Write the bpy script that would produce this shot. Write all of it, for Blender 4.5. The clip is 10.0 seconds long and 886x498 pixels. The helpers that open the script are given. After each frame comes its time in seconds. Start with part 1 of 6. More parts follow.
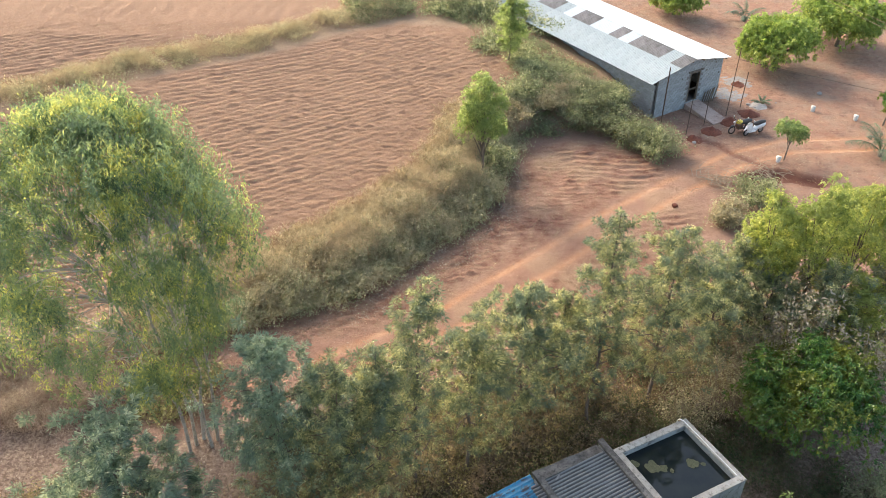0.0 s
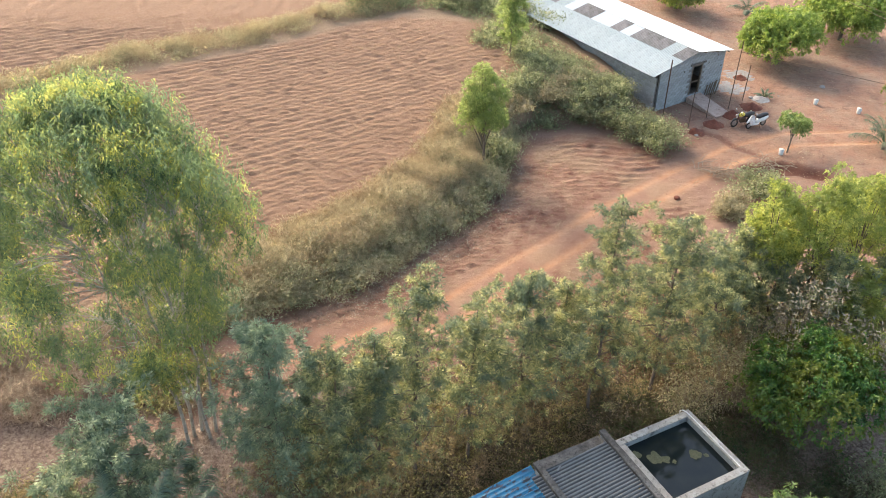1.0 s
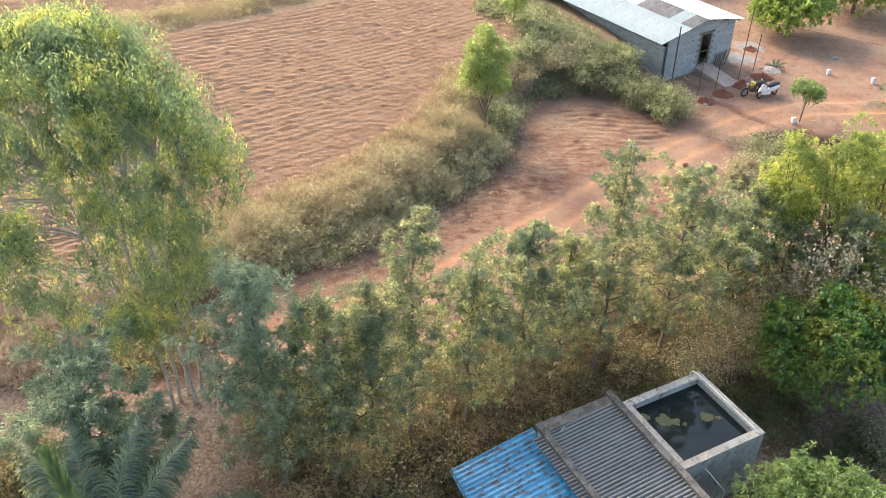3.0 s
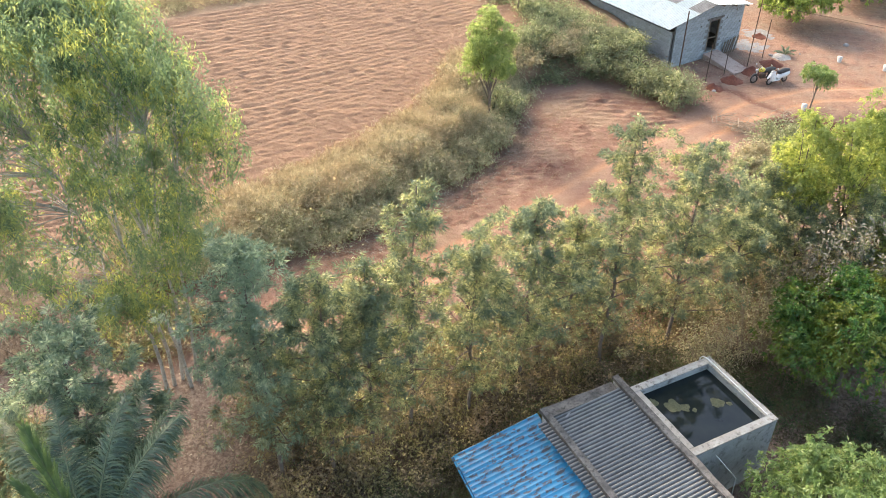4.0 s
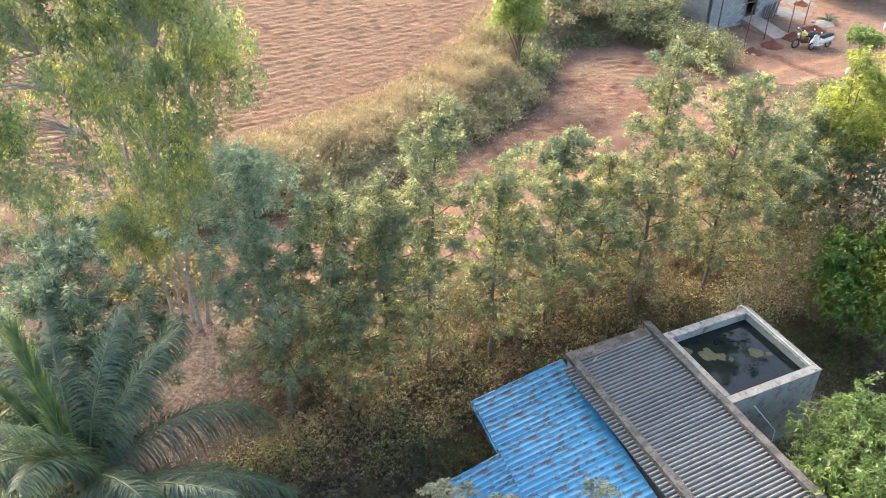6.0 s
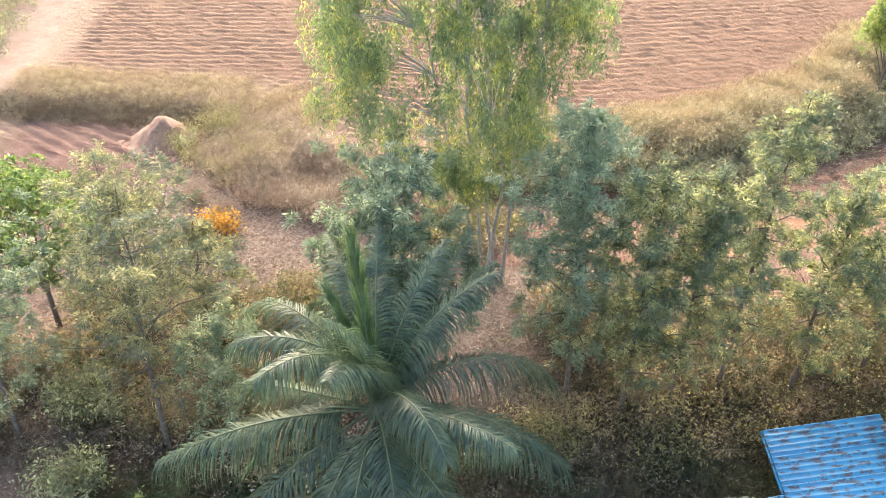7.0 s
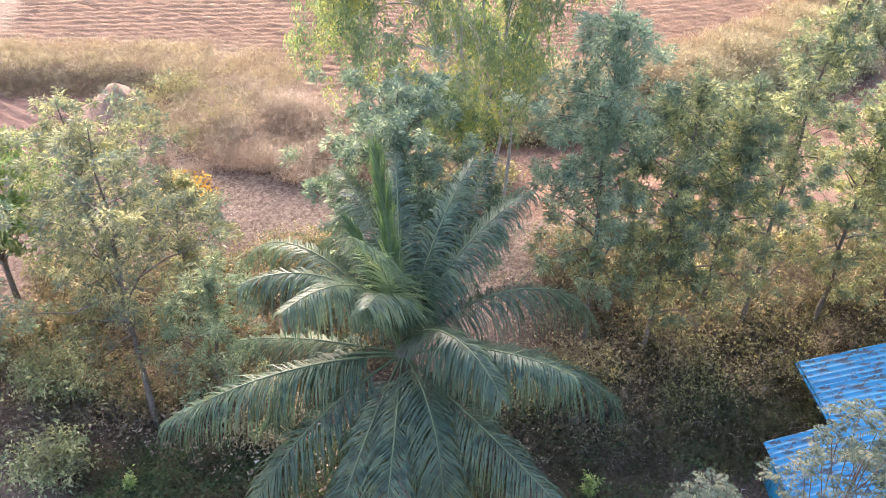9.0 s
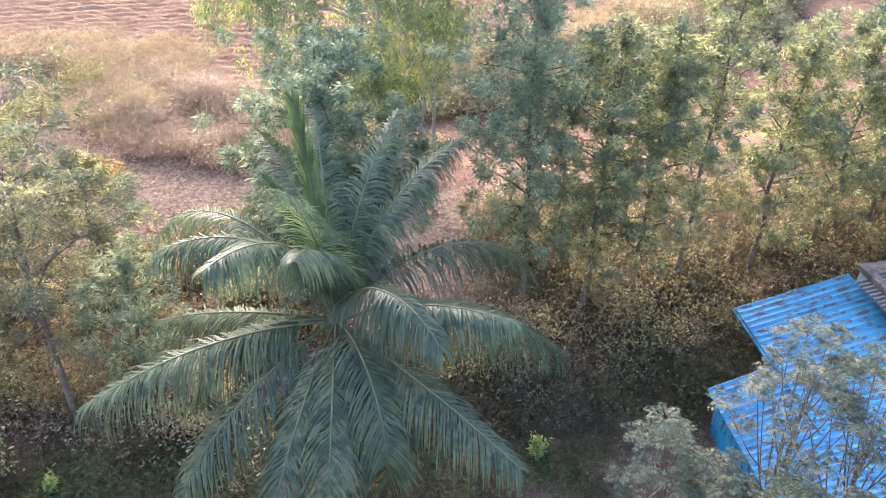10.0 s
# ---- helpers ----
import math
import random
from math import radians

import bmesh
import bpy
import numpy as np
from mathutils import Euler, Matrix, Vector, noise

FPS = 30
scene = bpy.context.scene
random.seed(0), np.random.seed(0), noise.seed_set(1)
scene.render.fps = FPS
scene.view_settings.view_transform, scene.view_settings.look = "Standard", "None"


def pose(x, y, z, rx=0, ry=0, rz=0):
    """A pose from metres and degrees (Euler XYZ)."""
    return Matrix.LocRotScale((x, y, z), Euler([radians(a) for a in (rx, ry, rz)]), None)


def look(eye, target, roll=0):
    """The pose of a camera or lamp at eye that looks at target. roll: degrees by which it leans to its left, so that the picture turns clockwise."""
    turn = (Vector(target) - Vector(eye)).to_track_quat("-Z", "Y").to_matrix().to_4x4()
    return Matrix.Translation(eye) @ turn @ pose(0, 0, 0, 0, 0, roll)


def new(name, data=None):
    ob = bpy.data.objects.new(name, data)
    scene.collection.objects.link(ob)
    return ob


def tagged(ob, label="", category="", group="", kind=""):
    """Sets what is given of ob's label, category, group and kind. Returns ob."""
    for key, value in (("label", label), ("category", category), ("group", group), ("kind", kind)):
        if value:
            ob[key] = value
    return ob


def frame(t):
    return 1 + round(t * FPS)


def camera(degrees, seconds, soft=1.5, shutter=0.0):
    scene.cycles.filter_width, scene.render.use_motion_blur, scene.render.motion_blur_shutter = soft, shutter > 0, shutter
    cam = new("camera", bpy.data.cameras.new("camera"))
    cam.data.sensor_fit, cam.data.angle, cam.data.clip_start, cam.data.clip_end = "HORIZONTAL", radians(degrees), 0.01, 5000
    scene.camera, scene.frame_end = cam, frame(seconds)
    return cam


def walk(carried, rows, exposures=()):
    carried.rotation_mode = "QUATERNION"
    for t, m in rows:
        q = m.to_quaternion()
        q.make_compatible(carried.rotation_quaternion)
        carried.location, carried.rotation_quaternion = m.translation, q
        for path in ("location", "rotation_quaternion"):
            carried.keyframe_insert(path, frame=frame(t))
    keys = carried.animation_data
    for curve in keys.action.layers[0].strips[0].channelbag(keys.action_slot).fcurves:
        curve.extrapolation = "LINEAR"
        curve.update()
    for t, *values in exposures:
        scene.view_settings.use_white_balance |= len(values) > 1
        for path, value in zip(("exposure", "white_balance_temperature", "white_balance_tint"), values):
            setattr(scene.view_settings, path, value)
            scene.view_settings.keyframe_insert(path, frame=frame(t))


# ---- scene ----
# camera: a drone on a level gimbal, sinking and panning
cam = camera(55.63, 10.0, soft=0.6, shutter=0.15)
PATH = [
    (0, (0.289, 1.503, 26.690), (0.283, 3.129, 25.524), 0.08),
    (0.5, (0.289, 1.515, 26.493), (0.282, 3.141, 25.328), 0.05),
    (1, (0.312, 1.525, 26.152), (0.304, 3.150, 24.986), 0.08),
    (1.5, (0.383, 1.552, 25.574), (0.373, 3.177, 24.408), 0.07),
    (2, (0.437, 1.600, 24.941), (0.426, 3.226, 23.777), 0.05),
    (2.5, (0.507, 1.661, 24.309), (0.493, 3.286, 23.144), 0.01),
    (4, (0.637, 2.213, 22.548), (0.609, 3.838, 21.383), -0.04),
    (4.5, (0.667, 2.277, 21.912), (0.637, 3.902, 20.746), -0.08),
    (5, (0.890, 2.321, 21.259), (0.856, 3.945, 20.092), -0.16),
    (5.2, (0.993, 2.314, 21.008), (0.962, 3.937, 19.840), -0.01),
    (6.3, (0.519, 2.196, 19.438), (0.336, 3.813, 18.276), -0.18),
    (6.5, (0.265, 2.185, 19.198), (-0.115, 3.768, 18.036), -0.18),
    (7, (-0.648, 2.093, 18.826), (-1.339, 3.564, 17.659), 0.03),
    (7.5, (-1.466, 1.981, 18.296), (-2.149, 3.455, 17.129), 0.01),
    (8, (-2.119, 1.868, 17.637), (-2.753, 3.363, 16.470), 0.05),
    (8.5, (-2.571, 1.797, 16.983), (-3.154, 3.312, 15.816), -0.04),
    (9, (-2.729, 1.869, 16.334), (-3.288, 3.393, 15.166), 0.10),
    (9.5, (-2.801, 1.899, 15.711), (-3.311, 3.441, 14.544), 0.15),
    (10, (-2.778, 1.948, 15.116), (-3.179, 3.521, 13.947), -0.03),
]
walk(cam, [(t, look(eye, target, roll)) for t, eye, target, roll in PATH],
     exposures=[(0, 1.35, 6800, 8), (2.5, 1.51, 6800, 8), (5, 1.71, 6750, 8), (6.4, 1.71, 6600, 9), (6.9, 1.90, 6600, 10), (8.5, 1.88, 6300, 14.5), (10, 2.04, 6080, 21)])

# ---- light ----
SUN_AZ, SUN_EL = -38.0, 34.0          # degrees from +y towards +x; above the horizon
world = bpy.data.worlds.new("sky")
scene.world = world
world.use_nodes = True
wn = world.node_tree.nodes
sky = wn.new("ShaderNodeTexSky")
sky.sky_type, sky.sun_disc = "NISHITA", False
sky.sun_elevation, sky.sun_rotation = radians(SUN_EL), radians(SUN_AZ % 360)
sky.dust_density, sky.air_density, sky.ozone_density = 4.0, 1.2, 1.0
wn["Background"].inputs[1].default_value = 0.21
world.node_tree.links.new(sky.outputs[0], wn["Background"].inputs[0])
sun_to = Vector((math.sin(radians(SUN_AZ)) * math.cos(radians(SUN_EL)), math.cos(radians(SUN_AZ)) * math.cos(radians(SUN_EL)), math.sin(radians(SUN_EL))))
sun = new("sun", bpy.data.lights.new("sun", "SUN"))
sun.data.energy, sun.data.angle, sun.data.color = 1.75, radians(18.0), (1.0, 0.86, 0.68)
sun.matrix_world = look(sun_to * 200, (0, 0, 0))

# ---- materials ----
def material(name, rough=0.8, metal=0.0):
    m = bpy.data.materials.new(name)
    m.use_nodes = True
    b = m.node_tree.nodes["Principled BSDF"]
    b.inputs["Roughness"].default_value, b.inputs["Metallic"].default_value = rough, metal
    return m, m.node_tree.nodes, m.node_tree.links, b


def node(ns, kind, **values):
    n = ns.new(kind)
    for k, v in values.items():
        if k in ("blend_type", "data_type", "attribute_name", "noise_dimensions", "operation"):
            exec_set(n, k, v)
        else:
            n.inputs[k.replace("_", " ")].default_value = v
    return n


def exec_set(n, k, v):
    if k == "blend_type":
        n.blend_type = v
    elif k == "data_type":
        n.data_type = v
    elif k == "attribute_name":
        n.attribute_name = v
    elif k == "noise_dimensions":
        n.noise_dimensions = v
    elif k == "operation":
        n.operation = v


def ramp(ns, ls, src, stops):
    r = ns.new("ShaderNodeValToRGB")
    e = r.color_ramp.elements
    while len(e) < len(stops):
        e.new(0.5)
    for el, (p, c) in zip(e, stops):
        el.position, el.color = p, (*c, 1) if len(c) == 3 else (c[0], c[0], c[0], 1)
    ls.new(src, r.inputs[0])
    return r.outputs[0]


def mix(ns, ls, fac, a, b, how="MIX"):
    n = ns.new("ShaderNodeMix")
    n.data_type, n.blend_type = "RGBA", how
    for sock, v in ((n.inputs["Factor"], fac), (n.inputs[6], a), (n.inputs[7], b)):
        if hasattr(v, "is_linked"):
            ls.new(v, sock)
        else:
            sock.default_value = v if not isinstance(v, tuple) else (*v, 1)
    return n.outputs[2]


def noise_tex(ns, ls, vec, scale, detail=4.0, rough=0.6):
    n = ns.new("ShaderNodeTexNoise")
    n.inputs["Scale"].default_value, n.inputs["Detail"].default_value, n.inputs["Roughness"].default_value = scale, detail, rough
    if vec is not None:
        ls.new(vec, n.inputs["Vector"])
    return n.outputs["Fac"]


def bump(ns, ls, b, height, strength=0.4, dist=0.02):
    n = ns.new("ShaderNodeBump")
    n.inputs["Strength"].default_value, n.inputs["Distance"].default_value = strength, dist
    ls.new(height, n.inputs["Height"])
    ls.new(n.outputs[0], b.inputs["Normal"])


def position(ns):
    return ns.new("ShaderNodeNewGeometry").outputs["Position"]


def leaf_material(name, tones, patch, patch_scale=0.5, rough=0.55, through_light=0.55, sprig_scale=2.6):
    """tones: colours from sprig to sprig and leaf to leaf; patch: a colour that takes over in whole tufts."""
    m, ns, ls, b = material(name, rough)
    g = ns.new("ShaderNodeNewGeometry")
    k = len(tones) - 1
    sprig = noise_tex(ns, ls, g.outputs["Position"], sprig_scale, 2.0, 0.55)
    wide = node(ns, "ShaderNodeMapRange", From_Min=0.37, From_Max=0.63)
    ls.new(sprig, wide.inputs["Value"])
    blend = node(ns, "ShaderNodeMix", Factor=0.36)
    ls.new(wide.outputs["Result"], blend.inputs[2])
    ls.new(g.outputs["Random Per Island"], blend.inputs[3])
    leaf = ramp(ns, ls, blend.outputs[0], [(0.10 + 0.80 * i / k, c) for i, c in enumerate(tones)])
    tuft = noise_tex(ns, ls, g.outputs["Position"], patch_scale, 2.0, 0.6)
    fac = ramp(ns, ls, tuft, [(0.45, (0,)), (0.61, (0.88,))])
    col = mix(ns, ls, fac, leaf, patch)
    fine = noise_tex(ns, ls, g.outputs["Position"], 9.0, 2.0)
    col = mix(ns, ls, 0.35, col, ramp(ns, ls, fine, [(0.3, (0.45, 0.45, 0.45)), (0.7, (1.4, 1.4, 1.35))]), "MULTIPLY")
    ls.new(col, b.inputs["Base Color"])
    t = ns.new("ShaderNodeBsdfTranslucent")
    ls.new(mix(ns, ls, 1.0, col, (1.45, 1.4, 1.1), "MULTIPLY"), t.inputs[0])
    s = ns.new("ShaderNodeMixShader")
    s.inputs[0].default_value = through_light
    ls.new(b.outputs[0], s.inputs[1])
    ls.new(t.outputs[0], s.inputs[2])
    ls.new(s.outputs[0], ns["Material Output"].inputs[0])
    return m


def stained(name, a, b_col, c_col, scale, rough=0.85, bump_scale=40.0, strength=0.3, metal=0.0, var=0.0):
    """A surface of three tones: broad blotches, fine grain, and a bump of the grain; var: spread from piece to piece."""
    m, ns, ls, b = material(name, rough, metal)
    p = ns.new("ShaderNodeTexCoord").outputs["Object"]
    big = noise_tex(ns, ls, p, scale, 5.0, 0.65)
    fine = noise_tex(ns, ls, p, bump_scale, 3.0)
    col = mix(ns, ls, ramp(ns, ls, big, [(0.38, (0,)), (0.62, (1,))]), a, b_col)
    col = mix(ns, ls, ramp(ns, ls, noise_tex(ns, ls, p, scale * 3.3, 4.0, 0.7), [(0.52, (0,)), (0.68, (1,))]), col, c_col)
    col = mix(ns, ls, 0.5, col, ramp(ns, ls, fine, [(0.3, (0.7, 0.7, 0.7)), (0.7, (1.2, 1.2, 1.2))]), "MULTIPLY")
    if var:
        o = ns.new("ShaderNodeObjectInfo").outputs["Random"]
        col = mix(ns, ls, 1.0, col, ramp(ns, ls, o, [(0.0, (1 - var,) * 3), (1.0, (1 + var,) * 3)]), "MULTIPLY")
    ls.new(col, b.inputs["Base Color"])
    bump(ns, ls, b, fine, strength, 0.01)
    return m


# ACACIA, ACACIA_OLIVE: the dark blue-green patch paints shaded clumps among sunlit leaves
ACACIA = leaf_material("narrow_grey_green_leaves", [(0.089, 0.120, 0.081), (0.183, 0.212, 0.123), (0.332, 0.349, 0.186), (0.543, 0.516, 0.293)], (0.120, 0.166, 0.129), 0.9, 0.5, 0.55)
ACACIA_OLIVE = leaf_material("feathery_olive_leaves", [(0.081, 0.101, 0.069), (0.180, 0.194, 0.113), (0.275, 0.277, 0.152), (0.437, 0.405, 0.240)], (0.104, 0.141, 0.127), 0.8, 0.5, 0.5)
WEED_YELLOW = leaf_material("yellow_weeds", [(0.132, 0.133, 0.069), (0.238, 0.233, 0.119), (0.317, 0.294, 0.163), (0.194, 0.162, 0.125)], (0.229, 0.180, 0.150), 0.5)
ACACIA_BLUE = leaf_material("narrow_blue_green_leaves", [(0.084, 0.132, 0.097), (0.179, 0.237, 0.170), (0.291, 0.349, 0.244), (0.493, 0.532, 0.385)], (0.168, 0.233, 0.175), 0.7, 0.5, 0.5)
ACACIA_LIME = leaf_material("narrow_yellow_green_leaves", [(0.13, 0.17, 0.05), (0.24, 0.29, 0.085), (0.37, 0.41, 0.12), (0.50, 0.50, 0.16)], (0.20, 0.25, 0.085), 0.6)
YOUNG_LEAF = leaf_material("fresh_green_leaves", [(0.146, 0.202, 0.078), (0.258, 0.325, 0.123), (0.392, 0.459, 0.190), (0.202, 0.258, 0.101)], (0.202, 0.269, 0.101), 0.7)
GUM = leaf_material("hanging_gum_leaves", [(0.079, 0.130, 0.076), (0.165, 0.233, 0.121), (0.281, 0.336, 0.134), (0.517, 0.495, 0.151)], (0.154, 0.220, 0.146), 0.45, 0.5, 0.55, 1.4)
MANGO = leaf_material("glossy_mango_leaves", [(0.105, 0.171, 0.037), (0.187, 0.270, 0.061), (0.286, 0.369, 0.086), (0.418, 0.462, 0.132)], (0.209, 0.292, 0.073), 0.8, 0.5, 0.5)
PALE_MANGO = leaf_material("pale_mango_leaves", [(0.10, 0.16, 0.05), (0.17, 0.25, 0.085), (0.25, 0.33, 0.12), (0.36, 0.39, 0.15)], (0.15, 0.22, 0.08), 0.9, 0.45, 0.42)
DARKLEAF = leaf_material("dark_broad_leaves", [(0.026, 0.072, 0.017), (0.048, 0.120, 0.030), (0.076, 0.175, 0.044), (0.140, 0.195, 0.036)], (0.150, 0.168, 0.026), 0.55, 0.45, 0.42)
DEADLEAF = leaf_material("withered_grey_leaves", [(0.187, 0.166, 0.132), (0.281, 0.253, 0.212), (0.374, 0.340, 0.292), (0.238, 0.212, 0.144)], (0.255, 0.216, 0.160), 0.8, 0.8, 0.4)
GREYLEAF = leaf_material("pale_grey_green_leaves", [(0.058, 0.082, 0.060), (0.095, 0.120, 0.086), (0.140, 0.160, 0.112), (0.225, 0.225, 0.150)], (0.082, 0.108, 0.080), 1.5, 0.75, 0.35)
SCRUB = leaf_material("dry_scrub_leaves", [(0.17, 0.155, 0.105), (0.26, 0.24, 0.165), (0.34, 0.31, 0.22), (0.44, 0.395, 0.28)], (0.33, 0.27, 0.185), 0.45, 0.75, 0.5)
SCRUB_GREEN = leaf_material("green_scrub_leaves", [(0.076, 0.095, 0.057), (0.182, 0.210, 0.114), (0.300, 0.326, 0.186), (0.475, 0.464, 0.298)], (0.160, 0.172, 0.106), 0.7, 0.65, 0.45)
DUSTY = leaf_material("dusty_grey_green_leaves", [(0.17, 0.175, 0.115), (0.26, 0.265, 0.170), (0.34, 0.345, 0.225), (0.44, 0.43, 0.30)], (0.31, 0.275, 0.195), 0.6, 0.75, 0.5)
DRYLEAF = leaf_material("yellowing_leaves", [(0.10, 0.10, 0.055), (0.18, 0.17, 0.092), (0.26, 0.225, 0.125), (0.36, 0.31, 0.19)], (0.21, 0.165, 0.10), 0.9, 0.7, 0.5)
ORANGE = leaf_material("orange_yellow_leaves", [(0.30, 0.15, 0.03), (0.45, 0.24, 0.05), (0.55, 0.36, 0.09)], (0.36, 0.22, 0.06), 0.9, 0.6, 0.5)
PINKISH = leaf_material("withered_seed_heads", [(0.19, 0.145, 0.12), (0.28, 0.215, 0.185), (0.36, 0.29, 0.255)], (0.24, 0.18, 0.15), 0.9, 0.8, 0.35)
STRAW = leaf_material("dry_grass", [(0.20, 0.165, 0.115), (0.29, 0.24, 0.165), (0.37, 0.305, 0.215), (0.46, 0.395, 0.29)], (0.33, 0.25, 0.175), 0.4, 0.75, 0.4)
WEED = leaf_material("yellow_green_weeds", [(0.085, 0.125, 0.072), (0.075, 0.085, 0.050), (0.155, 0.155, 0.088), (0.235, 0.200, 0.118), (0.28, 0.205, 0.135), (0.36, 0.315, 0.215)], (0.185, 0.148, 0.100), 0.6, 0.8)
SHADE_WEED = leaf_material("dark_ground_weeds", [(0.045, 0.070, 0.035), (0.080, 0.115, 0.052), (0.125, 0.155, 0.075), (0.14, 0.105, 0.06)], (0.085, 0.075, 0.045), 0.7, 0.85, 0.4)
RUSSET = leaf_material("russet_dry_grass", [(0.177, 0.141, 0.129), (0.298, 0.247, 0.224), (0.233, 0.184, 0.168), (0.409, 0.364, 0.336)], (0.251, 0.189, 0.174), 0.4, 0.75)
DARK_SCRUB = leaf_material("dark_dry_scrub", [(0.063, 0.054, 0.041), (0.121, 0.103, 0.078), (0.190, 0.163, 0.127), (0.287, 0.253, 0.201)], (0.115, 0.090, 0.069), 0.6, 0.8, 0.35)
LITTER = leaf_material("fallen_dry_leaves", [(0.12, 0.078, 0.055), (0.20, 0.14, 0.105), (0.31, 0.25, 0.19), (0.44, 0.37, 0.30)], (0.20, 0.13, 0.092), 0.8, 0.8, 0.1)
PALM = leaf_material("coconut_leaflets", [(0.041, 0.072, 0.048), (0.078, 0.125, 0.082), (0.144, 0.202, 0.127), (0.120, 0.146, 0.077)], (0.068, 0.110, 0.074), 0.5, 0.42, 0.5)
PALM.node_tree.nodes["Principled BSDF"].inputs["Specular IOR Level"].default_value = 0.65
PALM_YOUNG = leaf_material("young_coconut_leaflets", [(0.055, 0.095, 0.038), (0.09, 0.14, 0.052), (0.13, 0.185, 0.07)], (0.08, 0.125, 0.05), 0.5, 0.45, 0.25)
BARK = stained("grey_brown_bark", (0.115, 0.088, 0.068), (0.17, 0.14, 0.115), (0.07, 0.055, 0.042), 3.0, 0.9, 30.0, 0.6)
PALE_BARK = stained("pale_peeling_bark", (0.34, 0.31, 0.27), (0.46, 0.43, 0.385), (0.22, 0.185, 0.15), 2.5, 0.85, 22.0, 0.5)
TWIG = stained("dry_twigs", (0.22, 0.17, 0.12), (0.32, 0.26, 0.19), (0.13, 0.10, 0.07), 4.0, 0.9, 30.0, 0.4)
RIB = stained("palm_midrib", (0.085, 0.115, 0.055), (0.11, 0.135, 0.065), (0.09, 0.09, 0.045), 3.0, 0.6, 20.0, 0.2)
CONCRETE = stained("weathered_concrete", (0.29, 0.26, 0.225), (0.41, 0.38, 0.335), (0.12, 0.10, 0.085), 1.6, 0.9, 35.0, 0.5)
DARK_CONCRETE = stained("blackened_concrete", (0.070, 0.062, 0.055), (0.165, 0.148, 0.132), (0.030, 0.027, 0.025), 2.4, 0.92, 35.0, 0.5)
PLASTER = stained("grey_cement_render", (0.26, 0.26, 0.25), (0.36, 0.36, 0.35), (0.13, 0.12, 0.11), 0.9, 0.9, 35.0, 0.4)
BLOCK = stained("grey_cement_block", (0.27, 0.29, 0.30), (0.35, 0.37, 0.38), (0.22, 0.22, 0.21), 2.0, 0.92, 45.0, 0.5, 0.0, 0.12)
MORTAR = stained("dark_mortar", (0.16, 0.16, 0.155), (0.21, 0.205, 0.20), (0.12, 0.115, 0.11), 3.0, 0.95, 45.0, 0.4)
FIBRE = stained("pale_fibre_cement", (0.37, 0.41, 0.40), (0.44, 0.47, 0.455), (0.30, 0.32, 0.30), 0.8, 0.75, 30.0, 0.2, 0.0, 0.05)
FIBRE_OLD = stained("old_brown_fibre_cement", (0.19, 0.17, 0.155), (0.27, 0.245, 0.225), (0.12, 0.10, 0.09), 1.2, 0.9, 30.0, 0.3, 0.0, 0.15)
WHITE_SHEET = stained("white_painted_sheet", (0.58, 0.62, 0.64), (0.64, 0.67, 0.68), (0.50, 0.52, 0.53), 0.5, 0.45, 20.0, 0.1, 0.2, 0.03)
IRON = stained("rusty_iron", (0.10, 0.075, 0.06), (0.17, 0.10, 0.065), (0.06, 0.05, 0.045), 5.0, 0.7, 40.0, 0.3, 0.5)
PVC = stained("white_plastic_pipe", (0.66, 0.65, 0.62), (0.72, 0.71, 0.69), (0.50, 0.48, 0.43), 3.0, 0.45, 30.0, 0.1)
PLASTIC = stained("white_plastic", (0.48, 0.48, 0.46), (0.56, 0.56, 0.54), (0.36, 0.32, 0.27), 4.0, 0.5, 30.0, 0.1)
TYRE = stained("black_rubber", (0.02, 0.02, 0.02), (0.03, 0.03, 0.03), (0.05, 0.045, 0.04), 8.0, 0.8, 60.0, 0.2)
SEAT = stained("black_seat_vinyl", (0.02, 0.02, 0.022), (0.03, 0.03, 0.032), (0.045, 0.042, 0.04), 8.0, 0.5, 60.0, 0.1)
CHROME = stained("dull_chrome", (0.55, 0.55, 0.56), (0.62, 0.62, 0.62), (0.40, 0.38, 0.36), 8.0, 0.3, 60.0, 0.05, 1.0)
PAINT_WHITE = stained("white_scooter_paint", (0.68, 0.70, 0.72), (0.72, 0.74, 0.76), (0.55, 0.53, 0.50), 6.0, 0.3, 60.0, 0.05)
PAINT_YELLOW = stained("yellow_tank_paint", (0.62, 0.50, 0.06), (0.66, 0.54, 0.08), (0.45, 0.36, 0.08), 6.0, 0.35, 60.0, 0.05)
RED_SOIL = stained("dug_red_soil", (0.105, 0.032, 0.018), (0.155, 0.050, 0.028), (0.07, 0.022, 0.013), 2.0, 0.97, 18.0, 1.0)
RUBBLE = stained("pale_rubble", (0.20, 0.19, 0.18), (0.27, 0.26, 0.25), (0.16, 0.12, 0.10), 3.0, 0.95, 18.0, 0.6, 0.0, 0.15)
CEMENT = stained("spilt_cement", (0.16, 0.16, 0.16), (0.22, 0.22, 0.225), (0.16, 0.10, 0.075), 1.6, 0.95, 20.0, 0.4)
CLOD = stained("ploughed_clods", (0.26, 0.145, 0.092), (0.36, 0.235, 0.155), (0.21, 0.115, 0.075), 1.5, 0.97, 12.0, 0.6)
MOUND = stained("brown_earth_mound", (0.235, 0.138, 0.096), (0.29, 0.182, 0.132), (0.17, 0.095, 0.066), 1.5, 0.97, 12.0, 1.0)
